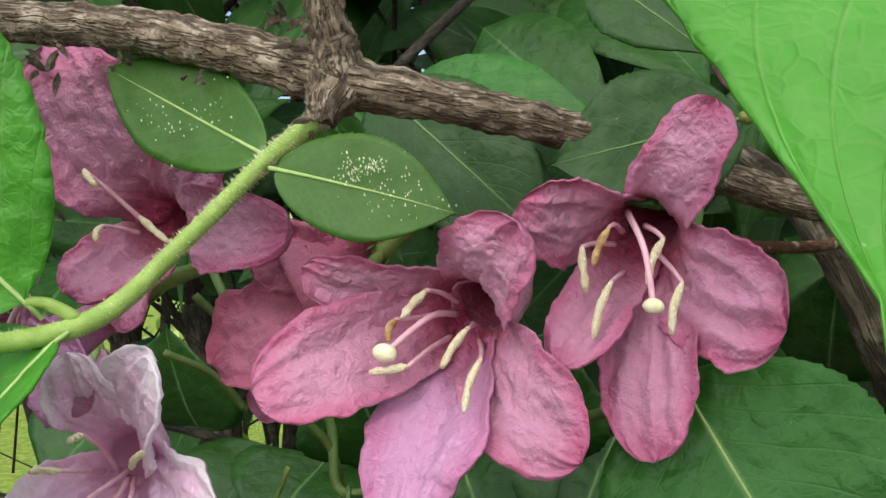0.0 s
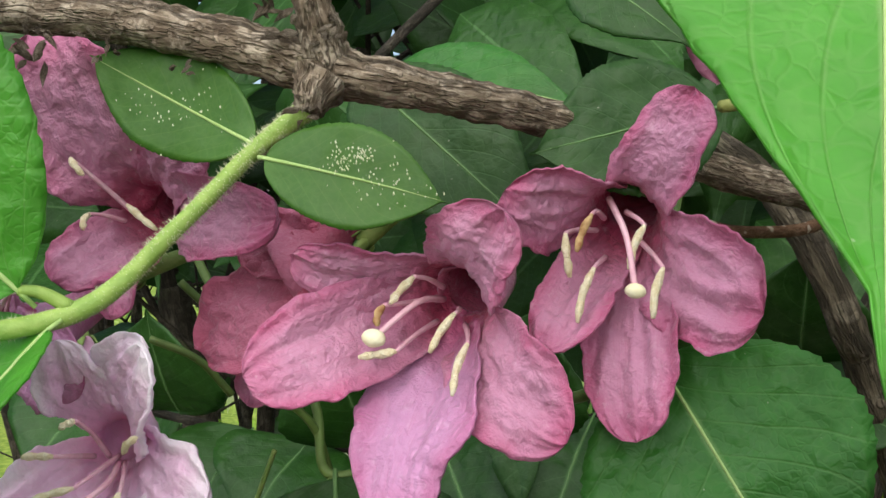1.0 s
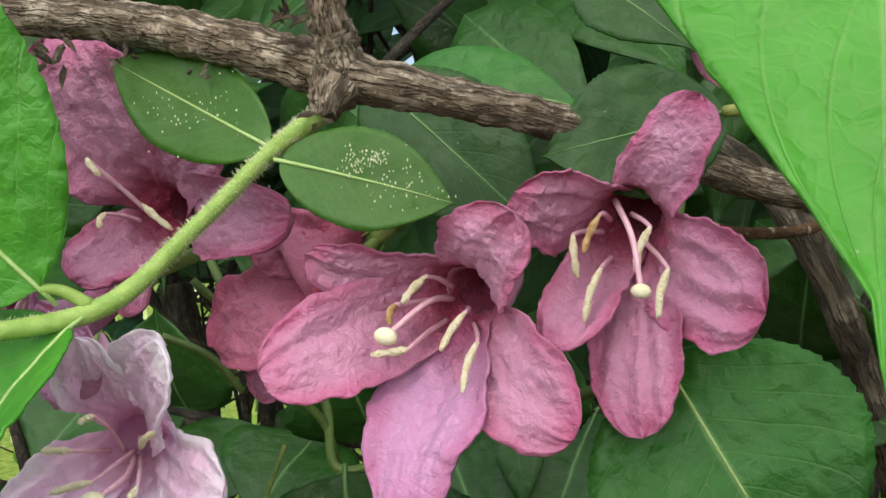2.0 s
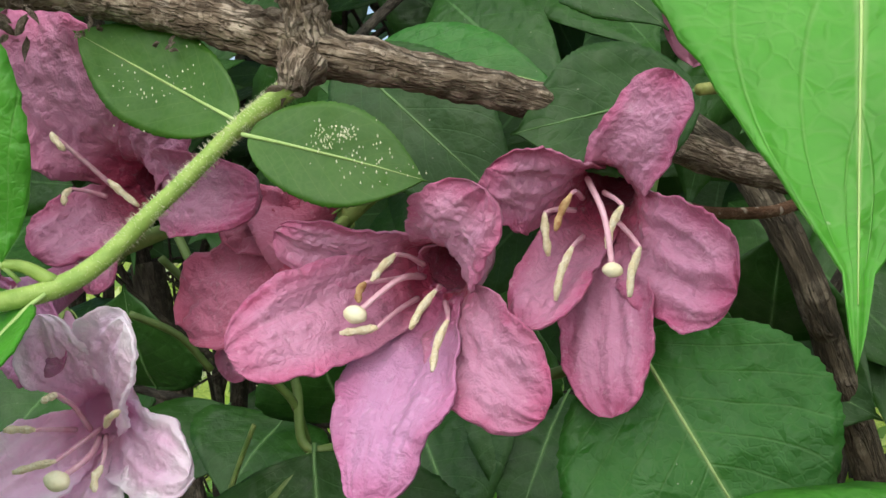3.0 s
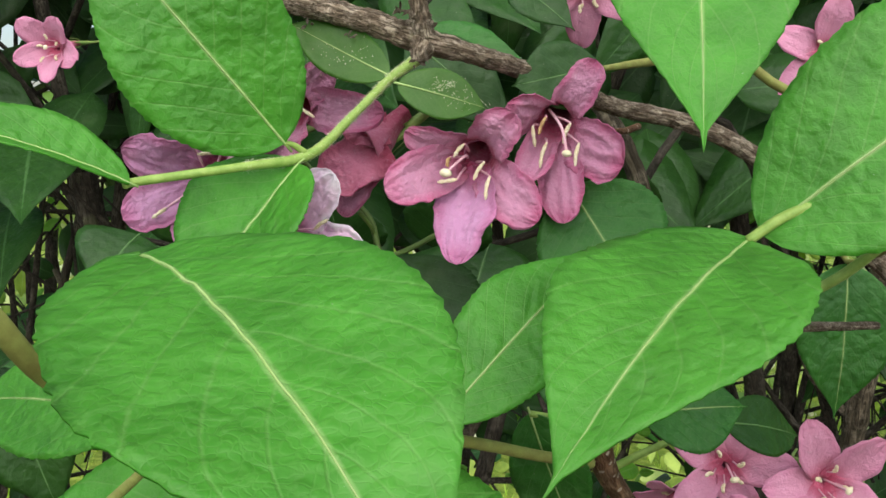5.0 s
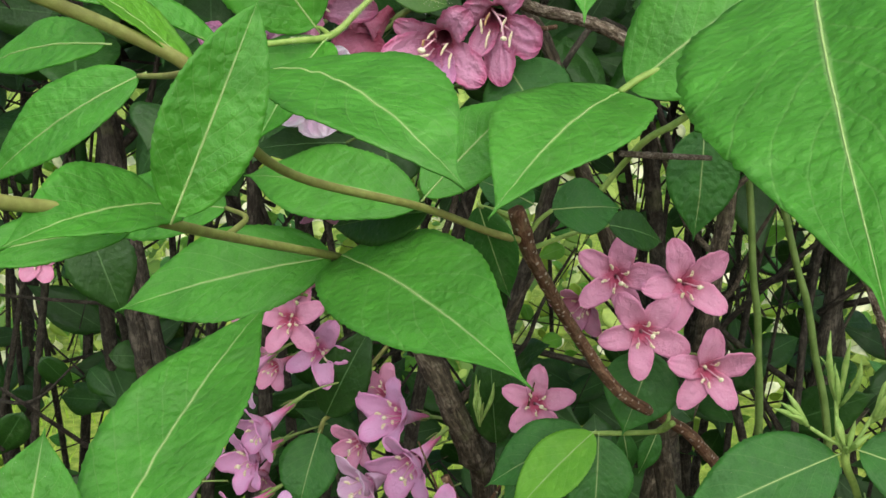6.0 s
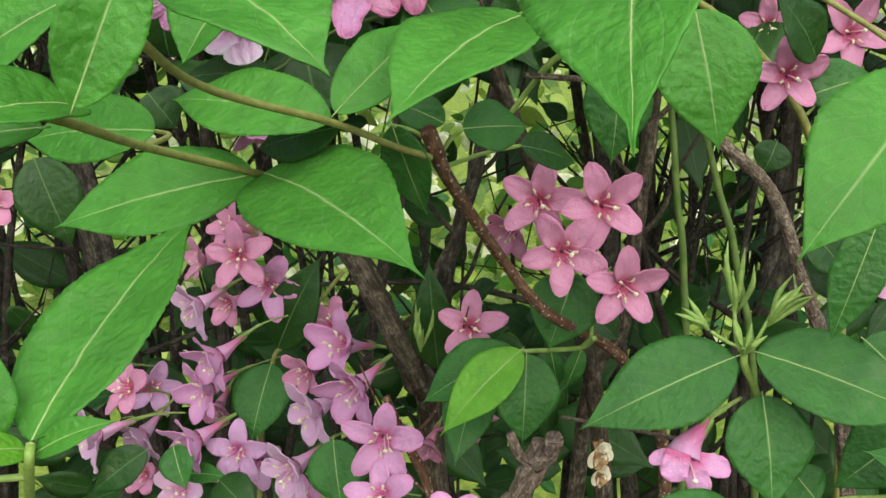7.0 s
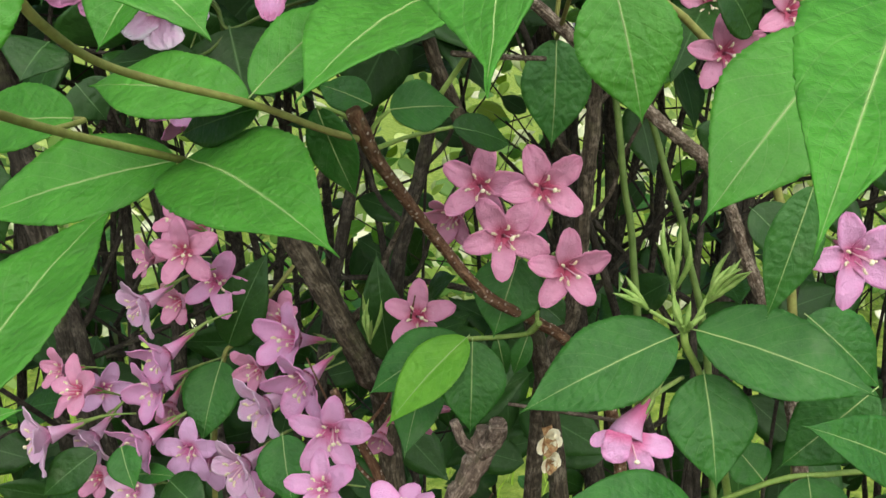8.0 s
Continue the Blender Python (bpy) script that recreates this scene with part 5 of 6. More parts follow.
leaf(trio, (0.0598, 0.0710, 0.8620), (0.0223, 0.0690, 0.8407), 0.0240, LEAF_MID, (-0.1, -0.75, 0.6), arch=0.10, fold=0.1)
leaf(trio, (0.0635, 0.0650, 0.8628), (0.0617, 0.0570, 0.8280), 0.0260, LEAF_MID, (0.0, -0.9, 0.4), arch=0.06, fold=0.1)
leaf(trio, (0.0470, 0.1000, 0.8438), (0.0357, 0.0770, 0.8106), 0.0220, LEAF_MID, (-0.2, -0.85, 0.4), arch=0.05, fold=0.1)
leaf(trio, (0.0814, 0.0650, 0.8953), (0.0710, 0.0600, 0.8650), 0.0270, LEAF_MID, (0.0, -0.9, 0.4), arch=0.05, fold=0.12)
stem("petiole", [(0.0814, 0.0650, 0.8953), (0.0863, 0.0670, 0.8848), (0.0880, 0.0630, 0.8714), (0.0849, 0.0650, 0.8653)], [0.0006, 0.0008, 0.0009, 0.001], STEM_GREEN, trio, per=6)
leaf(trio, (0.0734, 0.0710, 0.8623), (0.0768, 0.0730, 0.8452), 0.0080, LEAF_MID, (0.0, -0.9, 0.4), detail=1)
leaf(trio, (0.0851, 0.0670, 0.8643), (0.0793, 0.0690, 0.8471), 0.0080, LEAF_MID, (0.0, -0.9, 0.4), detail=1)
leaf(trio, (0.0921, 0.0800, 0.8723), (0.1011, 0.0800, 0.8640), 0.0130, LEAF_SHADED, (0.0, -0.9, 0.4), detail=1)

# ---- the pruned stub ----
stub = root("pruned_stub", (0.0618, 0.0250, 0.8345), "gnarled grey pruned stub with a cut ring", "stub")
stem("wood", [(0.0664, 0.0260, 0.8424), (0.0639, 0.0260, 0.8340), (0.0594, 0.0270, 0.8231), (0.0535, 0.0300, 0.8044), (0.0476, 0.0400, 0.7118), (0.03, 0.09, 0.3), (0.03, 0.1, -0.03)], [0.0040, 0.0050, 0.0042, 0.0042, 0.005, 0.007, 0.009], BARK_PALE, stub, sides=20, per=14, lumps=0.35, grain=0.004, seed=12)
stem("cut_end", [(0.0642, 0.0240, 0.8349), (0.0685, 0.0200, 0.8416), (0.0696, 0.0160, 0.8479)], [0.0036, 0.0036, 0.0034], BARK_PALE, stub, "cut grey stub end", sides=16, per=6, lumps=0.25, grain=0.003, seed=13)
stem("cut_end", [(0.0628, 0.0250, 0.8334), (0.0575, 0.0230, 0.8397), (0.0546, 0.0220, 0.8474)], [0.0024, 0.0020, 0.0016], BARK_PALE, stub, "", sides=14, per=6, lumps=0.3, grain=0.003, seed=14)

def husk(at, size):
    """A dried flower head: a few curled cream scales on a stalk."""
    top = root("dried_flower", at, "withered cream-brown flower head low in the hedge", "flower")
    rnd = random.Random(9)
    at = np.array(at)
    for k in range(7):
        d = unit((rnd.uniform(-1, 1), rnd.uniform(-0.8, 0.2), rnd.uniform(-1, 1)))
        v, f, uv, _ = blade_mesh((at, at + d * size * 0.5, at + d * size + np.array((0, -0.001, 0.001)), at + d * size * 0.9 + np.array((0, -0.002, -0.002))), size * 0.8, (0.1, -1, 0.3), outline=lambda q: petal_outline(q, 0.6), cup=0.5, lump=0.05, nu=10, nv=8, seed=k)
        mesh_part("scale", v, f, STIGMA if k % 3 else ANTHER_BROWN, top, "", uv)
    stem("stalk", [at, at + np.array((0.002, 0.006, -0.012)), at + np.array((0.004, 0.02, -0.04))], [0.0007, 0.0007, 0.0009], BARK_MID, top, per=6, sides=8)
    return top


husk((0.0915, 0.0600, 0.8246), 0.0055)
husk((0.0926, 0.0620, 0.8152), 0.0042)

# ---- flowers deeper in the hedge ----
coral_a = generic_flower("open rosy pink trumpet flower deep in the hedge", PETAL_CORAL, 8)
coral_b = generic_flower("open rosy pink trumpet flower with a pale lower lobe", PETAL_CORAL, 5, 0.95)
lilac_a = generic_flower("open lilac-pink trumpet flower in a crowded cluster", PETAL_MAUVE, 13)
lilac_b = generic_flower("half-open lilac-pink trumpet flower in a crowded cluster", PETAL_LILAC, 21, 0.7)
mid_a = generic_flower("open clear pink trumpet flower in a crowded cluster", PETAL_CLEAR, 34)
mid_b = generic_flower("half-open clear pink trumpet flower in a crowded cluster", PETAL_CLEAR, 37, 0.62)
dusky = generic_flower("dusky pink half-open trumpet flower in shade", PETAL_CORAL, 41, 0.6)
started = set()


def bloom(proto, at, way, roll=0.0, size=1.0, label=""):
    """Sets the flower itself the first time, and copies of it after that."""
    m = facing(at, way, roll, size)
    if proto.name in started:
        ob = copy_thing(proto, m)
    else:
        started.add(proto.name)
        proto.matrix_basis = m
        ob = proto
    return tagged(ob, label)


# the four on the cane, and one lower down
bloom(coral_a, (0.0668, 0.0620, 0.9228), (-0.15, -1, 0.10), 10)
bloom(coral_b, (0.0899, 0.0530, 0.9225), (0.10, -1, 0.12), 40)
bloom(coral_a, (0.0750, 0.0500, 0.9059), (0.0, -1, 0.05), 55)
bloom(coral_b, (0.0974, 0.0460, 0.8937), (0.15, -1, 0.0), 20, 0.94)
bloom(dusky, (0.0570, 0.0750, 0.9092), (-0.6, -0.6, -0.5), 20, 0.85)
bloom(coral_a, (0.0424, 0.0940, 0.8651), (0.0, -0.95, 0.30), 18, 0.92)

# the crowd low in the hedge
bloom(coral_a, (-0.0630, 0.1450, 0.8837), (-0.08, -1, 0.10), 30)
bloom(mid_a, (-0.0518, 0.1600, 0.8659), (0.12, -1, 0.05), 62)
bloom(dusky, (-0.0743, 0.1850, 0.8910), (-0.6, -0.5, 0.4), 0)
bloom(dusky, (-0.0908, 0.1900, 0.8718), (-0.85, -0.4, 0.1), 40)
bloom(lilac_b, (-0.0826, 0.1400, 0.8611), (-0.75, -0.6, -0.35), 10, 1.05)
bloom(dusky, (-0.0773, 0.1850, 0.8505), (-0.5, -0.8, -0.1), 25)
bloom(mid_b, (-0.0737, 0.1350, 0.8380), (-0.70, -0.6, -0.40), 15, 1.1)
bloom(mid_b, (-0.0823, 0.1500, 0.8174), (-0.70, -0.7, -0.15), 48, 1.05)
bloom(dusky, (-0.0808, 0.1700, 0.8010), (-0.3, -0.7, -0.6), 0, 0.9)
bloom(coral_b, (-0.1244, 0.1650, 0.8133), (-0.45, -0.75, 0.40), 30)
bloom(lilac_a, (-0.1213, 0.2000, 0.8009), (0.3, -0.8, 0.1), 70, 0.9)
bloom(dusky, (-0.1490, 0.2150, 0.8074), (-0.6, -0.6, 0.2), 35)
bloom(lilac_b, (-0.1352, 0.1450, 0.7971), (-0.85, -0.55, -0.10), 20, 1.15)
bloom(lilac_b, (-0.1191, 0.1650, 0.7877), (-0.55, -0.65, -0.50), 50)
bloom(mid_b, (-0.0844, 0.1300, 0.7997), (-0.75, -0.65, -0.30), 5, 1.05)
bloom(lilac_a, (-0.0648, 0.1350, 0.7927), (-0.10, -1, 0.05), 18, 1.05)
bloom(lilac_a, (-0.0601, 0.1650, 0.7735), (0.2, -0.9, -0.3), 55)
bloom(dusky, (-0.1260, 0.1900, 0.7569), (-0.4, -0.8, 0.3), 30)
bloom(lilac_b, (-0.0962, 0.1500, 0.7672), (-0.3, -0.9, 0.3), 10)
bloom(lilac_b, (-0.0367, 0.1100, 0.7944), (-0.65, -0.7, -0.25), 33, 1.1)
bloom(mid_a, (-0.0320, 0.1200, 0.7744), (-0.1, -0.7, 0.7), 40, 0.9)
bloom(dusky, (-0.0226, 0.1600, 0.8481), (-0.35, -0.6, 0.70), 15)
bloom(mid_b, (-0.0157, 0.1350, 0.8448), (-0.65, -0.65, 0.30), 22, 1.1)
bloom(dusky, (-0.0326, 0.1400, 0.8290), (-0.70, -0.7, -0.20), 60, 1.05)
bloom(mid_b, (-0.0078, 0.1100, 0.8324), (-0.60, -0.75, -0.30), 30, 1.1)
bloom(lilac_b, (-0.0277, 0.1200, 0.8180), (-0.75, -0.6, -0.25), 48, 1.15)
bloom(mid_a, (0.0063, 0.0800, 0.8208), (-0.05, -1, -0.05), 10, 1.05)
bloom(mid_a, (0.0104, 0.0000, 0.8343), (-0.3, -0.85, 0.40), 30, 0.80)
bloom(mid_b, (0.0369, -0.0100, 0.8298), (0.0, -0.2, 1.0), 0, 0.75)
bloom(dusky, (0.0385, 0.1150, 0.8137), (-0.3, -0.5, -0.80), 20)
bloom(dusky, (0.0471, 0.1200, 0.8163), (0.2, -0.4, -0.90), 60, 0.9)
bloom(dusky, (0.0246, 0.1100, 0.8064), (-0.4, -0.6, -0.60), 10, 0.8)

# single ones round about
bloom(coral_b, (0.1560, 0.0600, 0.9690), (-0.1, -1, 0), 25, 0.86)
bloom(coral_a, (0.1657, 0.1200, 0.9870), (-0.3, -0.9, -0.1), 25, 0.8)
bloom(coral_b, (0.2009, 0.1200, 0.9840), (0.1, -1, 0.1), 60)
bloom(mid_a, (0.1733, -0.0200, 0.9112), (0.05, -1, -0.05), 35, 0.9)
bloom(dusky, (-0.0657, 0.2000, 0.8879), (-0.5, -0.8, 0.2), 33)
bloom(dusky, (-0.1832, 0.1700, 0.9042), (0.2, -1, 0.1), 20)
bloom(mid_b, (-0.0295, 0.0200, 0.9538), (-0.1, -0.3, -0.95), 60, 0.75)
bloom(coral_b, (0.0286, 0.0480, 1.0407), (0.1, -0.8, -0.5), 60, 0.9)
bloom(dusky, (-0.1185, 0.0900, 1.0300), (-0.2, -0.9, -0.1), 60, 0.9)
bloom(coral_b, (0.0923, 0.0800, 1.0274), (-0.2, -0.9, -0.1), 10, 0.9)


def dangling(name, points, radii, material, label, category="stem", **more):
    """A single stem of the hedge, a thing of its own."""
    top = root(name, points[0], label, category, "hedge stems")
    stem("wood", points, radii, material, top, **more)
    if name == "hedge_stem":
        for k, (i, side) in enumerate(((1, 1), (2, -1), (3, 1))):
            a, r = np.array(points[i]), radii[i]
            stem("twig", [a, a + np.array((side * 0.012, 0.004, 0.012)), a + np.array((side * 0.020, 0.006, 0.032)), a + np.array((side * (0.026 + 0.004 * k), 0.004, 0.058))], [r * 0.45, r * 0.32, r * 0.26, r * 0.16], material, top, "thin side twig", sides=8, per=6, lumps=0.2, grain=0.003, seed=k)
    return top


# ---- stems of the hedge ----
dangling("hedge_stem", [(-0.0237, 0.1000, 0.9264), (-0.0128, 0.1200, 0.9006), (-0.0012, 0.1250, 0.8756), (0.0097, 0.1300, 0.8509), (0.0184, 0.1400, 0.8262), (0.0268, 0.1600, 0.7789), (0.05, 0.2, 0.4), (0.06, 0.22, -0.03)], [0.0050, 0.0055, 0.0055, 0.0055, 0.006, 0.006, 0.008, 0.01], BARK_MID, "thick leaning grey-brown hedge stem", sides=18, per=14, lumps=0.25, grain=0.006, seed=31)
dangling("hedge_stem", [(0.1158, 0.1000, 0.9767), (0.1170, 0.1100, 0.9473), (0.1152, 0.1150, 0.9211), (0.1138, 0.1200, 0.8961), (0.1105, 0.1300, 0.8534), (0.0963, 0.1400, 0.7964), (0.09, 0.18, 0.5), (0.09, 0.2, -0.03)], [0.003, 0.0032, 0.0035, 0.0035, 0.004, 0.004, 0.006, 0.008], BARK_MID, "slim upright grey hedge stem", sides=14, per=12, lumps=0.25, grain=0.005, seed=32)
dangling("green_cane", [(0.1251, 0.1200, 0.9673), (0.1293, 0.1220, 0.9390), (0.1325, 0.1240, 0.9122), (0.1371, 0.1260, 0.8819), (0.1420, 0.1300, 0.7880), (0.15, 0.16, 0.4), (0.15, 0.17, -0.03)], [0.0014, 0.0015, 0.0015, 0.0016, 0.0018, 0.0025, 0.003], CANE_GREEN, "smooth upright green cane", sides=12, per=8)
dangling("green_cane", [(0.1365, 0.1300, 0.9645), (0.1452, 0.1320, 0.9402), (0.1531, 0.1340, 0.9152), (0.1632, 0.1360, 0.8817), (0.1788, 0.1400, 0.7827), (0.2, 0.17, 0.4), (0.2, 0.18, -0.03)], [0.0014, 0.0015, 0.0015, 0.0016, 0.0018, 0.0025, 0.003], CANE_GREEN, "smooth leaning green cane", sides=12, per=8)
dangling("hedge_stem", [(-0.0984, 0.2400, 0.9810), (-0.0976, 0.2450, 0.9396), (-0.0981, 0.2500, 0.9025), (-0.0958, 0.2550, 0.8668), (-0.1022, 0.2700, 0.7367), (-0.15, 0.3, 0.4), (-0.15, 0.3, -0.03)], [0.003, 0.0034, 0.0036, 0.0038, 0.004, 0.006, 0.008], BARK_SHADED, "upright hedge stem, shade put in its bark colour", sides=14, per=10, lumps=0.25, grain=0.006, seed=33)
dangling("hedge_stem", [(-0.1765, 0.2400, 0.9884), (-0.1710, 0.2450, 0.9473), (-0.1671, 0.2500, 0.8854), (-0.1589, 0.2600, 0.8114), (-0.1624, 0.2800, 0.6975), (-0.25, 0.33, 0.4), (-0.25, 0.35, -0.03)], [0.006, 0.0065, 0.0065, 0.007, 0.007, 0.009, 0.012], BARK_SHADED, "stout hedge stem with rough shade-darkened bark", sides=18, per=14, lumps=0.3, grain=0.008, seed=34)
dangling("hedge_stem", [(0.0554, 0.1600, 0.9604), (0.0454, 0.1650, 0.9163), (0.0380, 0.1700, 0.8888), (0.0315, 0.1750, 0.8545), (0.0241, 0.2000, 0.7301), (0.03, 0.3, 0.4), (0.03, 0.31, -0.03)], [0.003, 0.0034, 0.0036, 0.0038, 0.004, 0.006, 0.008], BARK_SHADED, "hedge stem behind the cane with shade-darkened bark", sides=14, per=10, lumps=0.25, grain=0.007, seed=35)
dangling("dry_twig", [(0.0555, -0.0100, 0.9726), (0.0676, 0.0000, 0.9713), (0.0850, 0.0100, 0.9700)], [0.0009, 0.0010, 0.0008], BARK, "thin dry horizontal twig", "twig", sides=8, per=8, lumps=0.2)
dangling("dry_twig", [(0.0767, 0.0600, 0.8389), (0.0970, 0.0500, 0.8387), (0.1184, 0.0400, 0.8379)], [0.0007, 0.0008, 0.0008], BARK_PALE, "thin dry pale twig", "twig", sides=8, per=8, lumps=0.2)
dangling("hedge_stem", [(0.0073, 0.0900, 0.8360), (0.0158, 0.0900, 0.8161), (0.0266, 0.0900, 0.7906), (0.0391, 0.1000, 0.7239), (0.06, 0.11, 0.4), (0.06, 0.12, -0.03)], [0.0018, 0.002, 0.0022, 0.0025, 0.004, 0.005], BARK_RED, "thin reddish hedge stem", sides=12, per=10, lumps=0.2, grain=0.004)
dangling("bent_stem", [(0.0265, 0.0750, 1.0211), (0.0331, 0.0700, 1.0147), (0.0397, 0.0660, 1.0042), (0.0446, 0.0660, 0.9916), (0.0494, 0.0750, 0.9758), (0.10, 0.10, 0.80), (0.11, 0.14, 0.4), (0.11, 0.15, -0.03)], [0.0018, 0.0021, 0.0024, 0.0024, 0.0026, 0.004, 0.006, 0.008], BARK_MID, "brown leaning stem behind the flowers", sides=14, per=10, lumps=0.25, grain=0.005, seed=41)
dangling("red_stalk", [(0.0426, 0.0620, 1.0089), (0.0374, 0.0450, 1.0078), (0.0312, 0.0350, 1.0080), (0.0278, 0.0300, 1.0090)], [0.0009, 0.0008, 0.0007, 0.0006], BARK_RED, "thin dark red flower stalk", "stalk", sides=8, per=8)

# ---- leaves deeper in the hedge ----
# The darkest of these leaves have the hedge's shade in their colour.
deep = root("leafy_shoot", (-0.0514, 0.1700, 0.8297), "shoot between the flowers, some leaves in shade-darkened green", "shoot")
stem("stem", [(-0.0178, 0.1800, 0.8687), (-0.0456, 0.1700, 0.8352), (-0.0521, 0.1650, 0.8256), (-0.0603, 0.1700, 0.7774), (-0.0628, 0.1800, 0.6786), (-0.05, 0.2, 0.4), (-0.05, 0.2, -0.03)], [0.001, 0.0011, 0.0012, 0.0013, 0.0016, 0.002, 0.003], STEM_TAN, deep, per=8)
leaf(deep, (-0.0495, 0.1680, 0.8331), (-0.0259, 0.1600, 0.8815), 0.0260, LEAF_SHADED, (0.0, -0.9, 0.4), detail=1)
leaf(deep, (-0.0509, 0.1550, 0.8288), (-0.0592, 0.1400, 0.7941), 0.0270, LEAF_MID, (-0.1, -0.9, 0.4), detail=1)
leaf(deep, (0.0291, 0.1350, 0.8330), (0.0248, 0.1300, 0.8865), 0.0200, LEAF_SHADED, (-0.1, -0.95, 0.2), detail=1)
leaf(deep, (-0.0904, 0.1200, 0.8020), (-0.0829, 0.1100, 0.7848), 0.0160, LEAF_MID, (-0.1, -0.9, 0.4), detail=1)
leaf(deep, (-0.1085, 0.1400, 0.7914), (-0.1354, 0.1400, 0.7698), 0.0190, LEAF_SHADED, (-0.1, -0.9, 0.4), detail=1)
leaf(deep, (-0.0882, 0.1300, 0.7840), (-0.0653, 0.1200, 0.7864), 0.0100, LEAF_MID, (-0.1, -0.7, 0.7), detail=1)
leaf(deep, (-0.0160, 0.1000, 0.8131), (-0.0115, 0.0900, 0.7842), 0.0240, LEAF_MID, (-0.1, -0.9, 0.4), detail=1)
leaf(deep, (-0.0704, 0.1200, 0.7852), (-0.0495, 0.1000, 0.7754), 0.0200, LEAF_SHADED, (-0.1, -0.7, 0.6), detail=1)
leaf(deep, (-0.1190, 0.0600, 0.9394), (-0.1070, 0.0600, 0.9055), 0.0240, LEAF_SHADED, (0.1, -0.9, 0.4), detail=1)
leaf(deep, (-0.0730, 0.0500, 0.9636), (-0.0634, 0.0500, 0.9507), 0.0200, LEAF_SHADED, (0.1, -0.9, 0.4), detail=1)
leaf(deep, (0.1662, 0.1000, 0.9412), (0.1609, 0.1000, 0.9277), 0.0160, LEAF_SHADED, (0.1, -0.9, 0.4), detail=1)
leaf(deep, (0.1673, 0.0600, 0.9123), (0.1829, 0.0600, 0.8948), 0.0200, LEAF_SHADED, (0.1, -0.9, 0.4), detail=1)
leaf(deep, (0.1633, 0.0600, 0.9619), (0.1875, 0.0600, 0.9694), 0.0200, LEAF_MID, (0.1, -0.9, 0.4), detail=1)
leaf(deep, (0.1617, 0.0500, 0.9759), (0.1424, 0.0400, 0.9985), 0.0200, LEAF_SHADED, (0.1, -0.9, 0.4), detail=1)
bud_cluster(deep, (0.0213, 0.1200, 0.8458), (0.1, -0.1, 1), 8, 0.25, 0.020, 7)


# ---- the inside of the hedge: what nobody could count ----
def joined(name, pieces, material, label, category):
    v, f, uv, at = [], [], [], 0
    for pv, pf, puv in pieces:
        v.append(pv)
        f += [tuple(i + at for i in q) for q in pf]
        uv += list(puv)
        at += len(pv)
    return tagged(mesh_part(name, np.vstack(v), f, material, None, "", uv), label, category, "", "stuff")


def thicket(material, count, box, sizes, seed, name, label):
    rnd = random.Random(seed)
    pieces = []
    for k in range(count):
        a = np.array([rnd.uniform(lo, hi) for lo, hi in box])
        d = unit((rnd.uniform(-1, 1), rnd.uniform(-0.7, 0.5), rnd.uniform(-1, 0.6)))
        span = rnd.uniform(*sizes)
        b = a + d * span
        n = unit((rnd.uniform(-0.5, 0.5), -0.8, rnd.uniform(0, 0.9)))
        v, f, uv, _ = blade_mesh((a, a + d * span * 0.33 + n * span * 0.06, a + d * span * 0.66 + n * span * 0.06, b), span * rnd.uniform(0.45, 0.6), n, outline=lambda q: leaf_outline(q, 0.42, 0.5), fold=0.12, nu=8, nv=4, thick=0.0002)
        pieces.append((v, f, uv))
    return joined(name, pieces, material, label, "foliage")


# Leaves of the inside: the shade is part of their green.
thicket(LEAF_SHADED, 1200, ((-0.7, 0.7), (0.24, 0.60), (0.30, 0.80)), (0.035, 0.07), 1, "hedge_foliage", "dense foliage low inside the hedge, shade put in its green")
# Its unseen upper part is added to darken the hedge from above.
thicket(LEAF_SHADED, 1700, ((-0.7, 0.7), (0.12, 0.62), (0.97, 1.45)), (0.035, 0.07), 2, "hedge_foliage", "dense foliage high in the hedge, unseen top added to shade it")
thicket(LEAF_SHADED, 420, ((-0.28, 0.28), (0.12, 0.40), (1.0, 1.2)), (0.03, 0.06), 12, "hedge_foliage", "leaves crowding behind the flowers, shade put in their green")
thicket(LEAF_SHADED, 125, ((-0.5, 0.5), (0.26, 0.75), (0.74, 1.0)), (0.025, 0.05), 3, "hedge_foliage", "scattered leaves in the middle of the hedge")
# Bright leaves added to stand for sunlit gaps.
thicket(LEAF_SUNLIT, 300, ((-0.8, 0.8), (0.6, 1.1), (0.55, 1.0)), (0.015, 0.035), 24, "far_foliage", "leaves at the far side of the hedge, sunlight put in their yellow-green")
thicket(LEAF_LIME, 260, ((-0.6, 0.6), (0.40, 0.9), (0.70, 1.0)), (0.012, 0.028), 23, "hedge_foliage", "small lime leaves between the hedge stems, their bright colour standing for sunlight")
thicket(LEAF_MID, 160, ((-0.9, 0.9), (0.9, 1.6), (0.0, 0.8)), (0.03, 0.06), 9, "far_foliage", "green foliage at the far side of the hedge")
thicket(LEAF_FAR, 4200, ((-2.2, 2.2), (2.5, 3.6), (0.0, 1.1)), (0.04, 0.10), 4, "far_foliage", "foliage behind the hedge, sunlight put in its yellow-green and cream")


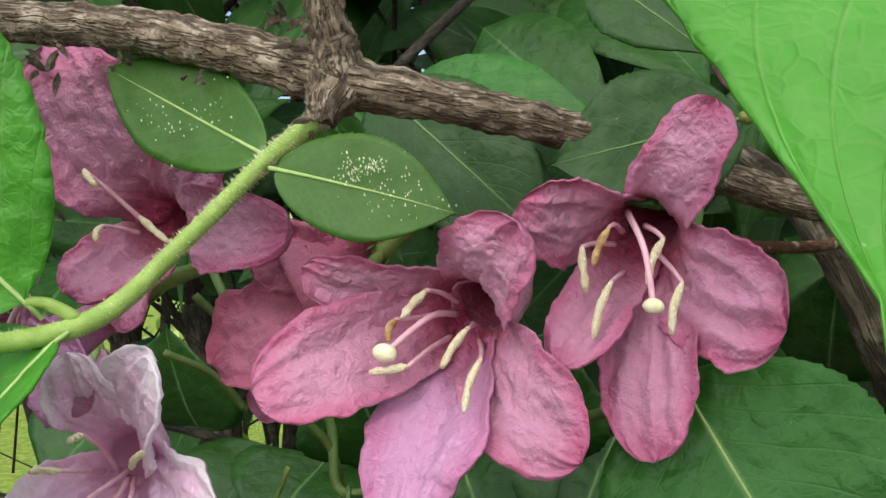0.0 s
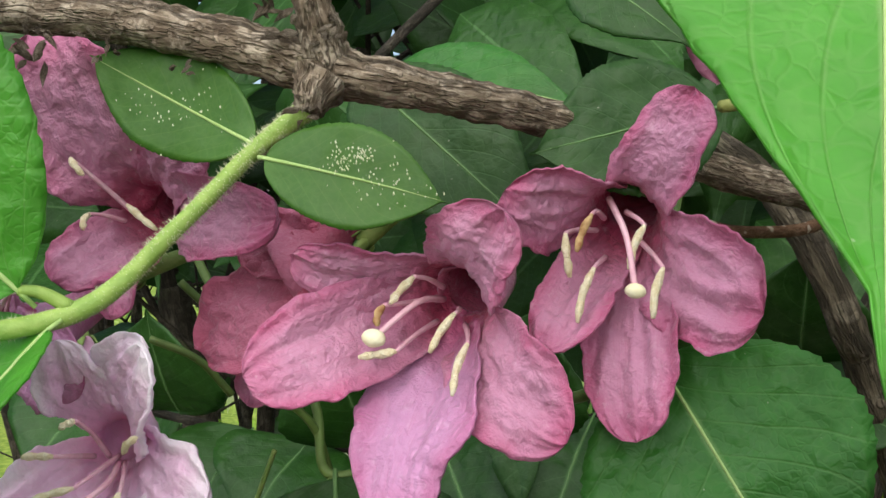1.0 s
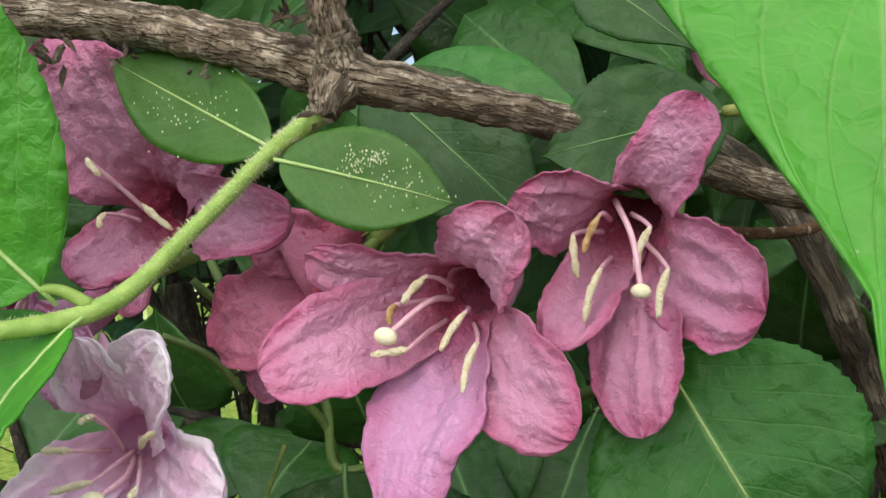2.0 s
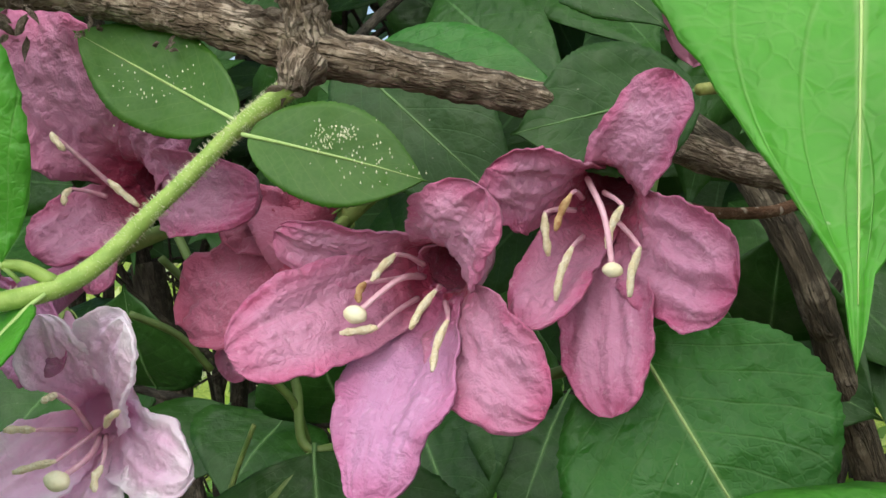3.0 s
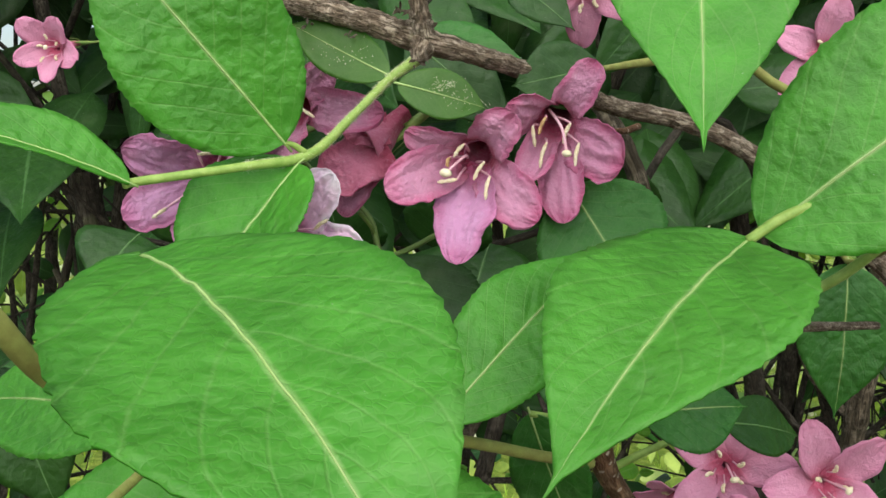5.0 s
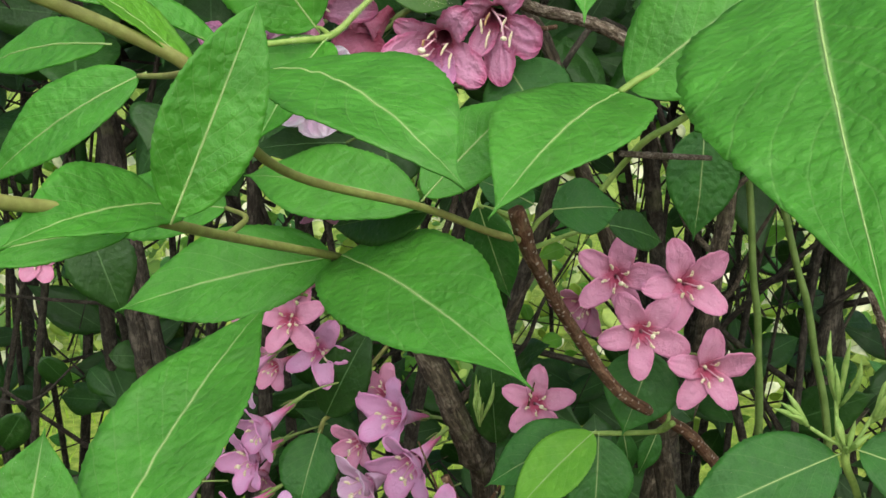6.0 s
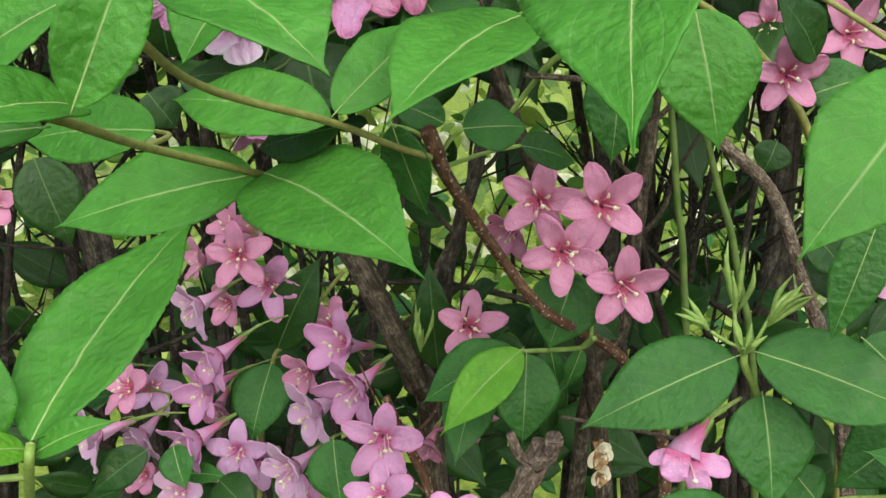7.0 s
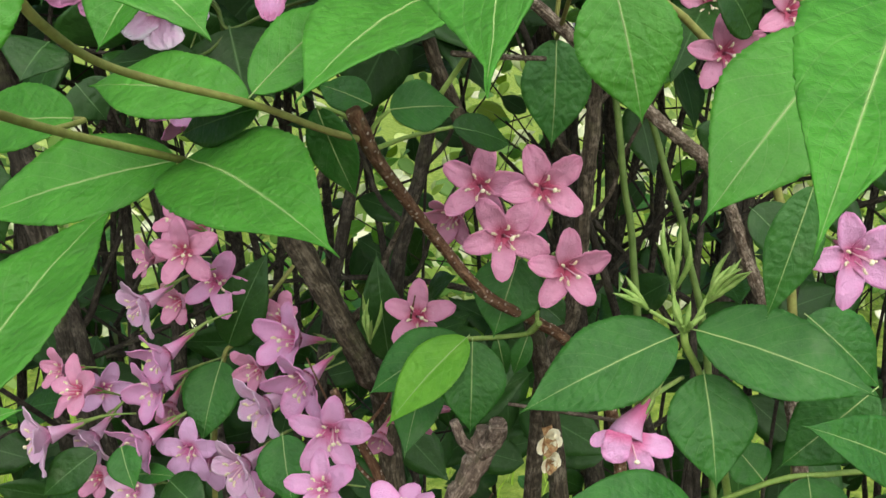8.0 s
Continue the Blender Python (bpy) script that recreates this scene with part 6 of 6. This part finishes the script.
def inner_stems(count, seed):
    rnd = random.Random(seed)
    pieces = []
    for k in range(count):
        x, y = rnd.uniform(-0.6, 0.6), rnd.uniform(0.24, 0.75)
        lean = rnd.uniform(-0.25, 0.25)
        r = rnd.uniform(0.0010, 0.0042) if k % 4 else rnd.uniform(0.003, 0.007)
        pts = [(x - lean * 0.6 + rnd.uniform(-0.03, 0.03), y, -0.03), (x - lean * 0.2 + rnd.uniform(-0.03, 0.03), y, 0.5), (x + rnd.uniform(-0.02, 0.02), y, 0.85), (x + lean * 0.3, y, 1.1), (x + lean, y + 0.05, 1.6)]
        pieces.append(tube_mesh(spline(pts, 6), [r * 1.6, r * 1.2, r, r * 0.8, r * 0.4], 8, 0.15, 0.01, k))
        for _ in range(7):
            z = rnd.uniform(0.65, 1.1)
            a = np.array((x + lean * (z - 0.85), y, z))
            d = unit((rnd.uniform(-1, 1), rnd.uniform(-0.5, 0.5), rnd.uniform(0.1, 1.2))) * rnd.uniform(0.08, 0.25)
            pieces.append(tube_mesh(spline([a, a + d * 0.5 + np.array((0, 0, rnd.uniform(-0.02, 0.02))), a + d], 5), [r * 0.42, r * 0.34, r * 0.2], 6))
    return joined("hedge_stems", pieces, BARK_SHADED, "tangle of bare stems inside the hedge, bark darkened as shade", "stems")


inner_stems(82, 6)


def lawn(count, seed):
    rnd = random.Random(seed)
    v, f, uv = [], [], []
    for _ in range(count):
        x, y = rnd.uniform(-2.5, 2.5), 1.2 + 4.5 * rnd.random() ** 1.5
        a, h, w = rnd.uniform(0, 6.28), rnd.uniform(0.03, 0.08), 0.003
        d = np.array((math.cos(a), math.sin(a), 0))
        lean = np.array((rnd.uniform(-1, 1), rnd.uniform(-1, 1), 0)) * h * 0.5
        i, p = len(v), np.array((x, y, -0.01))
        v += [p - d * w, p + d * w, p + lean * 0.4 + d * w * 0.7 + (0, 0, h * 0.6), p + lean * 0.4 - d * w * 0.7 + (0, 0, h * 0.6), p + lean + (0, 0, h)]
        f += [(i, i + 1, i + 2, i + 3), (i + 3, i + 2, i + 4)]
        uv += [(0, 0), (0, 1), (0.6, 1), (0.6, 0), (1, 0.5)]
    return joined("grass", [(np.array(v), f, uv)], LEAF_SUNLIT, "lawn grass beyond the hedge, sunlight put in its colour", "grass")


lawn(9000, 3)
